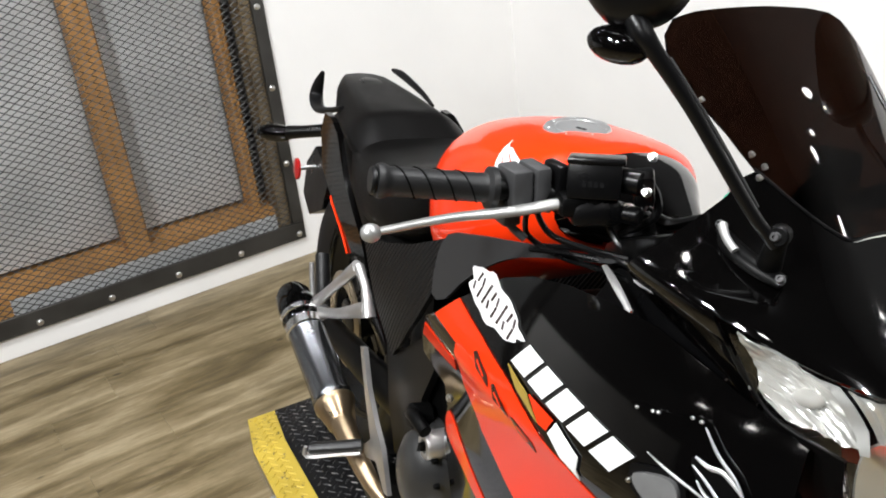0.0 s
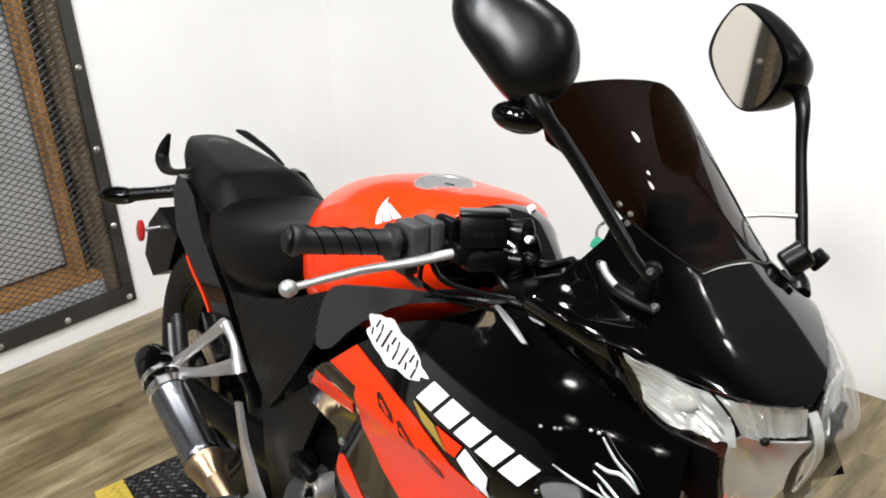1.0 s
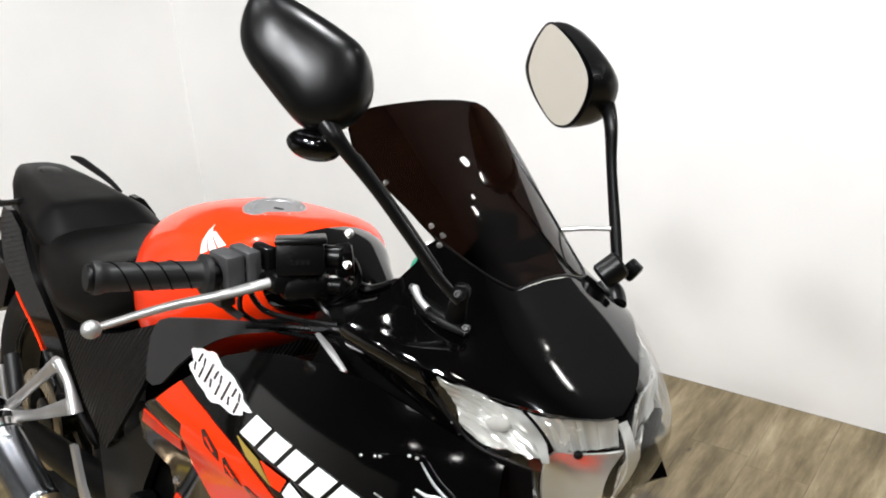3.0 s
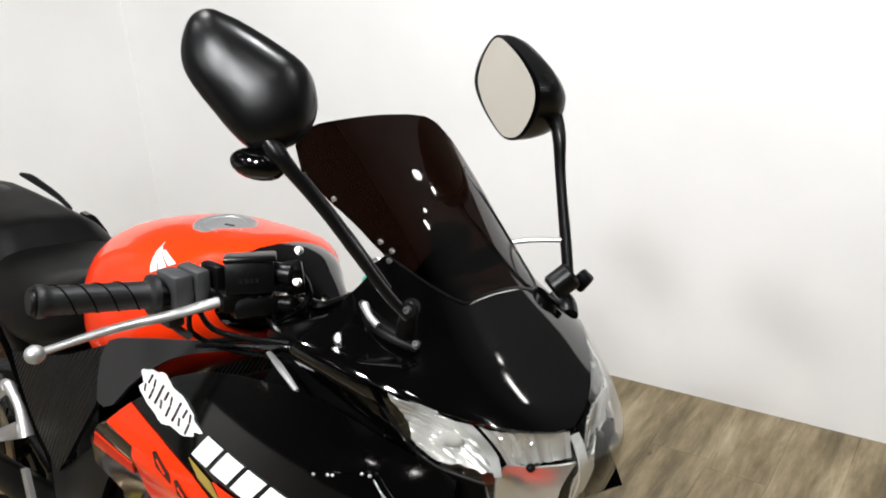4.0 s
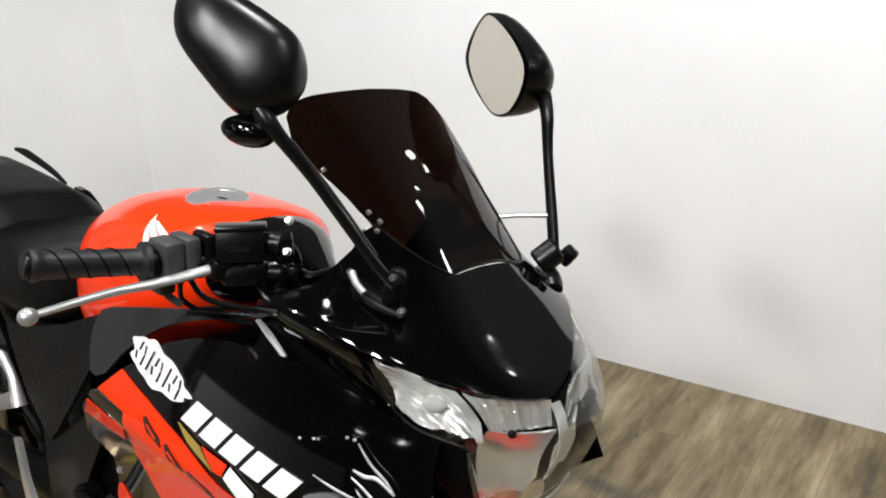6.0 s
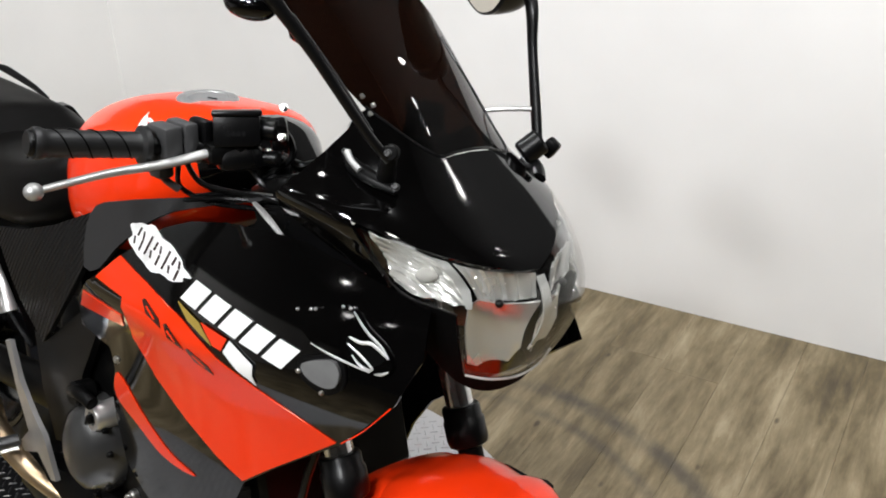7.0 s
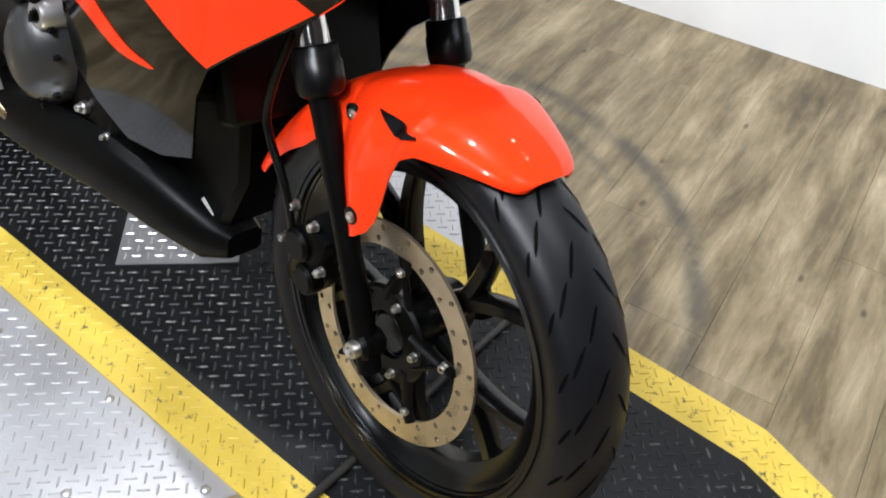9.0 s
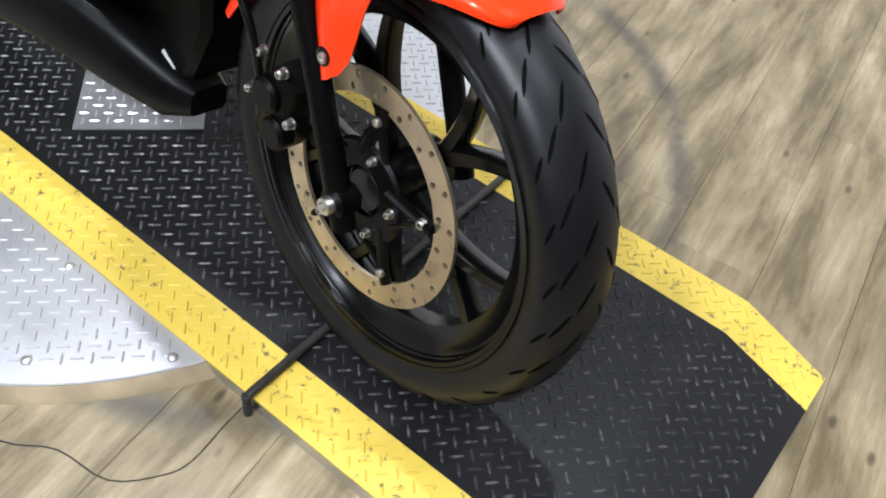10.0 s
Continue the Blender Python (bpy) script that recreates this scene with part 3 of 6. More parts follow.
RED = plain("orange_red_gloss_paint", (0.84, 0.036, 0.004), 0.30, coat=0.6, vary=0.03, scale=3, bump=0, spread=0.03, spec=0.05)
GLOSS = plain("black_gloss_paint", (0.0012, 0.0011, 0.0011), 0.06, coat=0.0, vary=0.1, scale=3, bump=0, spread=0.02, spec=0.5)
SATIN = plain("black_satin_plastic", (0.0020, 0.0020, 0.0022), 0.30, vary=0.15, scale=10, grain=500, bump=0.03, spec=0.27)
RIMPAINT = plain("black_rim_paint", (0.002, 0.002, 0.002), 0.22, vary=0.2, scale=10, bump=0, spec=0.35)
SWITCH = plain("worn_grey_plastic", (0.035, 0.035, 0.036), 0.5, vary=0.15, scale=30, grain=500, bump=0.08)
TUBE_METAL = plain("hard_chrome_tube", (0.92, 0.92, 0.91), 0.12, 0.9, vary=0.05, bump=0)
KNEE = plain("matte_grey_plastic", (0.022, 0.022, 0.023), 0.55, vary=0.1, scale=10, grain=600, bump=0.06, spec=0.35)
LAMPGREY = plain("smoky_lens", (0.13, 0.13, 0.13), 0.10, vary=0.1, scale=40, bump=0, spec=0.6)
MATTE = plain("black_matte_metal", (0.0018, 0.0018, 0.0018), 0.36, 0.0, vary=0.25, scale=14, grain=200, bump=0.08, spec=0.10)
# dull black for trim, also the shade painted into grooves and the scoop mouth
GROOVE = plain("dull_black_and_groove_shade", (0.0012, 0.0012, 0.0012), 0.8, vary=0.1, bump=0, spec=0.05)
GREY_PL = plain("dark_grey_plastic", (0.0032, 0.0032, 0.0035), 0.42, vary=0.1, scale=10, grain=600, bump=0.05, spec=0.2)
RUBBER = plain("tyre_rubber", (0.0050, 0.0051, 0.0066), 0.42, vary=0.25, scale=12, grain=240, bump=0.1, spec=0.28)
GRIP = plain("grip_rubber", (0.006, 0.006, 0.0063), 0.42, vary=0.1, grain=400, bump=0.15)
VINYL = plain("seat_vinyl", (0.0030, 0.0028, 0.0027), 0.40, vary=0.2, scale=9, grain=700, bump=0.12, spec=0.12)
ALU = plain("cast_aluminium", (0.55, 0.54, 0.53), 0.38, 0.85, vary=0.12, scale=18, grain=220, bump=0.08)
CHROME = plain("chrome", (0.88, 0.87, 0.86), 0.20, 1.0, vary=0.03, bump=0, spread=0.03)
CAPMETAL = plain("cap_metal_and_glint", (0.55, 0.55, 0.55), 0.33, 0.8, vary=0.08, scale=30, grain=300, bump=0.05)
TITAN = plain("heat_tinted_steel", (0.40, 0.30, 0.19), 0.3, 0.95, vary=0.2, scale=14, bump=0.05)
ROTOR = plain("brake_disc_steel", (0.55, 0.46, 0.33), 0.30, 0.9, vary=0.2, scale=22, grain=300, bump=0.06)
MUFFLER = plain("muffler_steel", (0.30, 0.31, 0.33), 0.24, 1.0, vary=0.08, scale=12, bump=0.03)
CARBON = ribbed("ribbed_black_cover", (0.0045, 0.0045, 0.0048), 0.36, 0.0075, 0.7)
WHITE = plain("white_decal", (0.80, 0.80, 0.79), 0.4, vary=0.02, bump=0)
GOLD = plain("gold_decal", (0.38, 0.26, 0.05), 0.35, 0.2, vary=0.08, bump=0)
INK = plain("dark_decal", (0.02, 0.008, 0.006), 0.3, vary=0.05, bump=0)
REDGLASS = plain("red_reflector", (0.5, 0.012, 0.012), 0.15, coat=1.0, vary=0.1, scale=60, bump=0)
GREEN = plain("green_tag", (0.05, 0.35, 0.22), 0.35, vary=0.1, bump=0)
TAG = plain("pale_sticker", (0.55, 0.54, 0.52), 0.5, vary=0.15, scale=60, bump=0)
SMOKE = film_glass("smoked_screen", (0.105, 0.068, 0.052))
CLEAR = film_glass("clear_lens", (0.93, 0.93, 0.92))
MIRROR = plain("mirror_glass", (0.72, 0.68, 0.60), 0.02, 1.0, vary=0.0, bump=0, spread=0.01)

BOWL = plain("lamp_reflector", (0.96, 0.96, 0.95), 0.24, 0.65, vary=0.03, scale=25, grain=60, bump=0.1)
COVER = plain("dark_cast_cover", (0.06, 0.06, 0.06), 0.30, 0.6, vary=0.15, scale=16, grain=240, bump=0.06)
LEVER = plain("cast_lever_metal", (0.42, 0.42, 0.41), 0.42, 0.7, vary=0.1, scale=20, bump=0.04)

# ---- motorcycle: frame of reference (x ahead, y to its left, z up, front axle over the origin) ----
BIKE = pose(0, 0, 0, -10.77)
motorcycle = thing("motorcycle", "black and orange-red sport motorcycle leaning on its sidestand on the deck", "motorcycle", BIKE)
RAKE = Vector((-0.4226, 0, 0.9063))
PIVOT = Vector((0.095, 0, 0))
STEER = Matrix.Translation(PIVOT) @ Matrix.Rotation(radians(-6.72), 4, RAKE) @ Matrix.Translation(-PIVOT)


def bp(name, bm, material, parent=None, label="", smooth=40):
    return part(name, bm, material, parent or motorcycle, label, smooth)


def turned(bm):
    bm.transform(STEER)
    return bm


def ring(x, w, top, low, n=2.6, count=28, y=0.0):
    mid, h = (top + low) / 2, (top - low) / 2
    out = []
    for k in range(count):
        a = 2 * math.pi * k / count
        c, s = math.cos(a), math.sin(a)
        out.append(Vector((x, y + w * math.copysign(abs(c) ** (2 / n), c), mid + h * math.copysign(abs(s) ** (2 / n), s))))
    return out


def body(stations, n=2.6, per=4, count=28):
    """A rounded body along x from (x, half width, top, bottom)."""
    fine = smooth_line([(a, b, c) for a, b, c, d in stations], per)
    low = smooth_line([(d, 0, 0) for *_, d in stations], per)
    return loft([ring(p.x, max(p.y, 0.002), p.z, q.x, n, count) for p, q in zip(fine, low)])


def ellipsoid(c, axis, long, wide, seg=16):
    q = Vector(axis).to_track_quat("Z", "Y").to_matrix().to_4x4()
    prof = [(wide * math.sin(math.pi * k / 10), -long * math.cos(math.pi * k / 10)) for k in range(11)]
    prof[0], prof[-1] = (0, -long), (0, long)
    return lathe(prof, Matrix.Translation(c) @ q, seg)


def cyl(a, b, r, seg=16, chamfer=0.1):
    """A cylinder with softened rims from a to b."""
    a, b = Vector(a), Vector(b)
    h = (b - a).length
    c = min(r * chamfer * 2, h * 0.3)
    q = (b - a).to_track_quat("Z", "Y").to_matrix().to_4x4()
    return lathe([(0, 0), (r - c, 0), (r, c), (r, h - c), (r - c, h), (0, h)], Matrix.Translation(a) @ q, seg)


def bolt(c, axis, r=0.008, h=0.006):
    """A socket-head screw on a narrow washer."""
    r *= 0.8
    q = Vector(axis).to_track_quat("Z", "Y").to_matrix().to_4x4()
    return lathe([(0, h * 0.45), (r * 0.4, h * 0.45), (r * 0.45, h), (r * 0.75, h), (r * 0.95, h * 0.75), (r, 0), (r * 1.15, 0), (r * 1.15, -0.002)], Matrix.Translation(c) @ q, 12)


# ---- wheels ----
def tyre_point(R, half, bead, a, t, lift=0.0):
    """A place on the tyre: a goes round the axle, t across from bead to bead (-1 to 1)."""
    phi = t * 1.75
    wide = abs(phi) - 1.571
    y = half * math.sin(phi) if wide < 0 else math.copysign(half * (1 - 0.28 * (wide / 0.179) ** 2), phi)
    drop = (1 - math.cos(min(abs(phi), 1.571))) * (R - bead) * 0.52 + max(0, wide) / 0.179 * (R - bead) * 0.48
    r = R - drop + lift * math.cos(min(abs(phi), 1.5))
    y += math.copysign(lift * math.sin(min(abs(phi), 1.5)), t)
    return Vector((r * math.cos(a), y, r * math.sin(a)))


def tyre_mesh(R, half, bead, seg=160, rows=44):
    bm = bmesh.new()
    rings = [[bm.verts.new(tyre_point(R, half, bead, 2 * math.pi * i / seg, -1 + 2 * j / rows)) for j in range(rows + 1)] for i in range(seg)]
    for i in range(seg):
        a, b = rings[i], rings[(i + 1) % seg]
        for j in range(rows):
            bm.faces.new((a[j], b[j], b[j + 1], a[j + 1]))
    bmesh.ops.recalc_face_normals(bm, faces=bm.faces)
    return bm


def groove_shade_mesh(R, half, bead, count, m):
    """Slanting tread slashes with tapered ends: flat dark strips, the grooves' shade painted on the crown."""
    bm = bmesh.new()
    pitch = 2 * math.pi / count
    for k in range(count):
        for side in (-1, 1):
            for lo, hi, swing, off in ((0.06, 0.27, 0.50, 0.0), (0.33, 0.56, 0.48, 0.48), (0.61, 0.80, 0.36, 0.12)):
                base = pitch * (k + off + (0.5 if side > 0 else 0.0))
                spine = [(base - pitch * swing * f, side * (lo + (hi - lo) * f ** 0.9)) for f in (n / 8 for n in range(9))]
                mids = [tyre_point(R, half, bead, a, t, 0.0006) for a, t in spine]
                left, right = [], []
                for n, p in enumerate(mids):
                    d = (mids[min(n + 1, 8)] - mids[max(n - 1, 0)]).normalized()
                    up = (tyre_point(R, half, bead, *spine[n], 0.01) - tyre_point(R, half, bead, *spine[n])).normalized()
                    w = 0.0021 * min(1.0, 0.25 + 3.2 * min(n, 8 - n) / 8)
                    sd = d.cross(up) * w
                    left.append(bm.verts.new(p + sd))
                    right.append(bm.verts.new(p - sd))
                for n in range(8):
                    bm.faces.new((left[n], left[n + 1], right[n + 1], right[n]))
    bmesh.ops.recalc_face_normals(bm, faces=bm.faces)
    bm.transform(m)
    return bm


def rim_mesh(r, half, m):
    prof = [(r + 0.002, half + 0.001), (r + 0.004, half + 0.006), (r + 0.009, half + 0.007), (r + 0.012, half + 0.003), (r + 0.010, half - 0.006), (r - 0.001, half - 0.004), (r - 0.007, half - 0.010), (r - 0.014, half - 0.02), (r - 0.03, half * 0.35), (r - 0.033, 0)]
    full = prof + [(a, -b) for a, b in prof[-2::-1]]
    inner = [(a - 0.006, b * 0.94) for a, b in full[::-1]]
    return lathe(full + inner, m @ pose(0, 0, 0, 90), 72, True)


def spoke_mesh(angle, r0, r1, half, m):
    """One Y-shaped spoke from hub to rim."""
    def arm(a0, a1, ra, rb, w0, w1):
        rings = []
        for k in range(7):
            t = k / 6
            a, r, w = a0 + (a1 - a0) * t, ra + (rb - ra) * t, w0 + (w1 - w0) * t
            c = Vector((r * math.cos(a), 0, r * math.sin(a)))
            side = Vector((-math.sin(a), 0, math.cos(a)))
            h = half * (1.0 - 0.25 * t)
            rings.append([c + side * w * x + Vector((0, h * y, 0)) for x, y in ((-1, -0.7), (-0.7, -1), (0.7, -1), (1, -0.7), (1, 0.7), (0.7, 1), (-0.7, 1), (-1, 0.7))])
        return loft(rings, m=m)
    split = r0 + (r1 - r0) * 0.3
    return joined(arm(angle, angle, r0, split + 0.01, 0.02, 0.015), arm(angle, angle + 0.27, split, r1, 0.011, 0.009), arm(angle, angle - 0.27, split, r1, 0.011, 0.009))


def holed_disc(r0, r1, thick, cells, hole, m):
    """A flat ring with two staggered rows of round holes."""
    bm = bmesh.new()
    mid = (r0 + r1) / 2
    def sheet(z):
        cache = {}
        def vert(r, a):
            key = (round(r, 5), round(a % (2 * math.pi), 5) % round(2 * math.pi, 5))
            if key not in cache:
                cache[key] = bm.verts.new((r * math.cos(a), r * math.sin(a), z))
            return cache[key]
        holes = []
        for lane, (ra, rb) in enumerate(((r0, mid), (mid, r1))):
            for i in range(cells):
                a0, a1 = 2 * math.pi * i / cells, 2 * math.pi * (i + 1) / cells
                am, rm = (a0 + a1) / 2, (ra + rb) / 2
                edge = [(ra, a0), (ra, am), (ra, a1), (rm, a1), (rb, a1), (rb, am), (rb, a0), (rm, a0)]
                vs = [vert(*e) for e in edge]
                if (i + 2 * lane) % 4 in (0, 1) and (i % 2 == lane):
                    c = Vector((rm * math.cos(am), rm * math.sin(am), z))
                    hv = []
                    for v in vs:
                        d = (v.co - c).normalized()
                        hv.append(bm.verts.new(c + d * hole))
                    for k in range(8):
                        bm.faces.new((vs[k], vs[(k + 1) % 8], hv[(k + 1) % 8], hv[k]))
                    holes.append(hv)
                else:
                    bm.faces.new(vs)
        return cache, holes
    top, ht = sheet(thick / 2)
    low, hl = sheet(-thick / 2)
    for a, b in zip(ht, hl):
        for k in range(8):
            bm.faces.new((a[k], a[(k + 1) % 8], b[(k + 1) % 8], b[k]))
    n = cells * 2
    for r in (r0, r1):
        for i in range(n):
            ks = [(round(r, 5), round((2 * math.pi * j / n) % (2 * math.pi), 5) % round(2 * math.pi, 5)) for j in (i, (i + 1) % n)]
            bm.faces.new((top[ks[0]], top[ks[1]], low[ks[1]], low[ks[0]]))
    bmesh.ops.recalc_face_normals(bm, faces=bm.faces)
    bm.transform(m)
    return bm


HUB = STEER @ Matrix.Translation((0, 0, 0.293))
front = bp("front_wheel", rim_mesh(0.227, 0.041, HUB), RIMPAINT, label="black cast front wheel")
t = tyre_mesh(0.293, 0.054, 0.229, 200, 48)
t.transform(HUB)
tyre = bp("tyre", t, RUBBER, front, "black front tyre with slanting tread grooves", 60)
tagged(bp("tread_groove_shade", groove_shade_mesh(0.293, 0.054, 0.229, 27, HUB), GROOVE, tyre), "flat dark strips standing for the shade in slanting tread grooves", kind="stuff")
for k in range(5):
    bp("spoke", spoke_mesh(radians(50 + 72 * k), 0.035, 0.20, 0.016, HUB), RIMPAINT, front)
bp("hub", lathe([(0, -0.06), (0.025, -0.06), (0.036, -0.05), (0.036, 0.05), (0.025, 0.06), (0, 0.06)], HUB @ pose(0, 0, 0, 90), 24), SATIN, front)
DISC_Y = -0.058
disc = bp("brake_disc", holed_disc(0.116, 0.148, 0.0045, 80, 0.0042, HUB @ pose(0, DISC_Y, 0, 90)), ROTOR, front, "drilled brake disc, bronze in the light")
carrier = lathe([(0.032, 0.004), (0.062, 0.004), (0.066, 0.0), (0.062, -0.004), (0.032, -0.004)], HUB @ pose(0, DISC_Y - 0.002, 0, 90), 40, True)
bp("disc_carrier", carrier, MATTE, front, "black spider inside the brake disc")
for k in range(5):
    a = radians(86 - 72 * k)
    pts = [(0.05 * math.cos(a + 0.35), 0, 0.05 * math.sin(a + 0.35)), (0.1 * math.cos(a), 0, 0.1 * math.sin(a)), (0.118 * math.cos(a), 0, 0.118 * math.sin(a))]
    bp("carrier_arm", tube([HUB @ Vector((x, DISC_Y - 0.002, z)) for x, y, z in pts], [0.011, 0.009, 0.010], 8, 3, 0.5), MATTE, front)
    bp("carrier_arm", tube([HUB @ Vector((0.055 * math.cos(a - 0.5), DISC_Y - 0.002, 0.055 * math.sin(a - 0.5))), HUB @ Vector((0.1 * math.cos(a), DISC_Y - 0.002, 0.1 * math.sin(a)))], [0.006, 0.006], 8, 1, 0.6), MATTE, front)
    bp("disc_bolt", bolt(HUB @ Vector((0.101 * math.cos(a), DISC_Y - 0.005, 0.101 * math.sin(a))), (0, -1, 0), 0.0075, 0.006), STEEL, front)
    b = a - 0.15
    bp("hub_bolt", bolt(HUB @ Vector((0.052 * math.cos(b), DISC_Y - 0.008, 0.052 * math.sin(b))), (0, -1, 0), 0.0065, 0.007), STEEL, front)

REAR = Matrix.Translation((-1.367, 0.02, 0.312))
rear = bp("rear_wheel", rim_mesh(0.216, 0.05, REAR), RIMPAINT, label="black cast rear wheel")
t = tyre_mesh(0.312, 0.071, 0.222, 120, 32)
t.transform(REAR)
bp("tyre", t, RUBBER, rear, "black rear tyre", 60)
for k in range(5):
    bp("spoke", spoke_mesh(radians(20 + 72 * k), 0.04, 0.19, 0.018, REAR), SATIN, rear)
bp("hub", lathe([(0, -0.08), (0.04, -0.08), (0.045, -0.07), (0.045, 0.07), (0, 0.08)], REAR @ pose(0, 0, 0, 90), 24), SATIN, rear)
bp("brake_disc", holed_disc(0.075, 0.11, 0.005, 48, 0.0035, REAR @ pose(0, -0.075, 0, 90)), ROTOR, rear)
for y in (-0.105, 0.1):
    bp("swingarm", tube([(-0.80, y, 0.40), (-1.05, y, 0.36), (-1.40, y, 0.312)], [0.03, 0.028, 0.022], 12, 4, 1.2), MATTE)

# ---- fork, brake and front fender ----
def fork_point(z, y, lead=0.0):
    s = (z - 0.293) / RAKE.z
    return Vector((RAKE.x * s + lead, y, z))


for y in (-0.0965, 0.095):
    leg = bp("fork_leg", turned(tube([fork_point(0.262, y), fork_point(0.32, y), fork_point(0.48, y), fork_point(0.568, y)], [0.0150, 0.0150, 0.0150, 0.0165], 20, 3)), MATTE, label="black fork lower leg")
    bp("dust_cap", turned(lathe([(0.019, -0.012), (0.0255, -0.008), (0.0275, -0.001), (0.0275, 0.024), (0.0255, 0.027), (0.0255, 0.040), (0.0235, 0.044), (0.0185, 0.044)], Matrix.Translation(fork_point(0.572, y)) @ RAKE.to_track_quat("Z", "Y").to_matrix().to_4x4(), 24)), SATIN, leg)
    bp("stanchion", turned(cyl(fork_point(0.58, y), fork_point(0.90, y), 0.0185, 24, 0.02)), TUBE_METAL, leg, "bright chrome fork tube")
    bp("fork_cap", turned(cyl(fork_point(0.905, y), fork_point(0.93, y), 0.022, 20)), MATTE, leg)
bp("axle_bolt", turned(lathe([(0, 0.016), (0.005, 0.016), (0.006, 0.013), (0.010, 0.012), (0.0112, 0.009), (0.0112, 0), (0.0145, 0), (0.0145, -0.01)], pose(0, -0.108, 0.293, 90), 18)), STEEL)
bp("axle_clamp", turned(cyl((0, -0.076, 0.293), (0, -0.110, 0.293), 0.0195, 20)), MATTE)
caliper = bp("brake_caliper", turned(joined(
    box(0.052, 0.06, 0.115, pose(-0.128, -0.072, 0.335, 0, 18, 0), 0.012, 2), cyl((-0.135, -0.085, 0.355), (-0.135, -0.112, 0.355), 0.023, 18), cyl((-0.118, -0.085, 0.312), (-0.118, -0.110, 0.312), 0.021, 18))), MATTE, label="black brake caliper")
for c in ((-0.168, -0.1, 0.345), (-0.092, -0.1, 0.34), (-0.112, -0.1, 0.395), (-0.155, -0.098, 0.40)):
    bp("caliper_bolt", turned(bolt(c, (0, -1, 0), 0.0075, 0.01)), STEEL, caliper)
bp("brake_hose", turned(tube([(-0.155, -0.1, 0.36), (-0.165, -0.108, 0.42), (-0.205, -0.112, 0.49), (-0.195, -0.112, 0.55), (-0.18, -0.1, 0.64), (-0.22, -0.09, 0.75)], 0.0055, 10, 6)), SATIN)


FENDER_R = ((58, 66, 80, 91, 102, 126, 170), (0.305, 0.310, 0.315, 0.320, 0.316, 0.303, 0.300))
FENDER_LOW = ((85, 88, 89.5, 90.5, 92, 95, 100, 112, 113.5, 115, 117, 120), (0.0, 0.008, 0.03, 0.06, 0.088, 0.104, 0.112, 0.119, 0.07, 0.02, 0.005, 0.0))


def fender_shape(deg):
    """Outer radius, lower radius and half width of the guard at an angle round the wheel; the stay hangs from its sides."""
    R = sum(float(np.interp(deg + k, *FENDER_R)) for k in range(-8, 9)) / 17
    f = (deg - 65) / 97
    tip = math.sqrt(max(0.0, 1 - (1 - min(1.0, f / 0.17)) ** 2))
    low = R - 0.012 - 0.042 * tip * min(1.0, 0.10 + f / 0.30)
    if f > 0.75:
        low += 0.03 * (f - 0.75) / 0.25
    low -= float(np.interp(deg, *FENDER_LOW))
    bulge = max(0.0, 1 - abs(deg - 101) / (32 if deg < 101 else 24))
    w = 0.072 * (0.40 + 0.60 * tip) + 0.041 * bulge * bulge * (3 - 2 * bulge)
    return R, low, w


def fender_y(x, z):
    """How far out the guard's side stands at a place beside the wheel."""
    deg, r = math.degrees(math.atan2(z - 0.293, x)), math.hypot(x, z - 0.293)
    R, low, w = fender_shape(deg)
    c = max(0.0, min(1.0, (r - low) / (R - low))) ** (1 / 0.6)
    return w * math.sqrt(1 - c * c) ** 0.75


def fender_skin():
    rings = []
    degs = [65 + 11.5 * (k / 24) ** 2 for k in range(24)] + [76.5 + 0.5 * k for k in range(80)] + [116.5 + 2 * k for k in range(24)]
    for deg in degs:
        R, low, w = fender_shape(deg)
        a = radians(deg)
        row = []
        soft = min(1.0, max(0.0, (101 - deg) / 24))
        for k in range(41):
            phi = -math.pi / 2 + math.pi * k / 40
            y = w * math.copysign(abs(math.sin(phi)) ** (0.75 + 0.15 * soft), phi)
            r = low + (R - low) * max(0.0, math.cos(phi)) ** (0.6 + 0.25 * soft)
            row.append(Vector((r * math.cos(a), y, 0.293 + r * math.sin(a))))
        rings.append(row)
    bm = loft(rings, closed=False, caps=False)
    bm.faces.ensure_lookup_table()
    bm.normal_update()
    mid = bm.faces[len(bm.faces) // 2]
    if mid.normal.dot(mid.calc_center_median() - Vector((0, 0, 0.293))) < 0:
        bmesh.ops.reverse_faces(bm, faces=bm.faces)
        bm.normal_update()
    rim = [(e.verts[0], e.verts[1]) if e.link_loops[0].vert is e.verts[0] else (e.verts[1], e.verts[0]) for e in bm.edges if len(e.link_faces) == 1]
    faces = bm.faces[:]
    twin = {v: bm.verts.new(v.co - v.normal * 0.003) for v in bm.verts[:]}
    for f in faces:
        bm.faces.new([twin[v] for v in reversed(f.verts)])
    for p, q in rim:
        bm.faces.new((q, p, twin[p], twin[q]))
    return bm


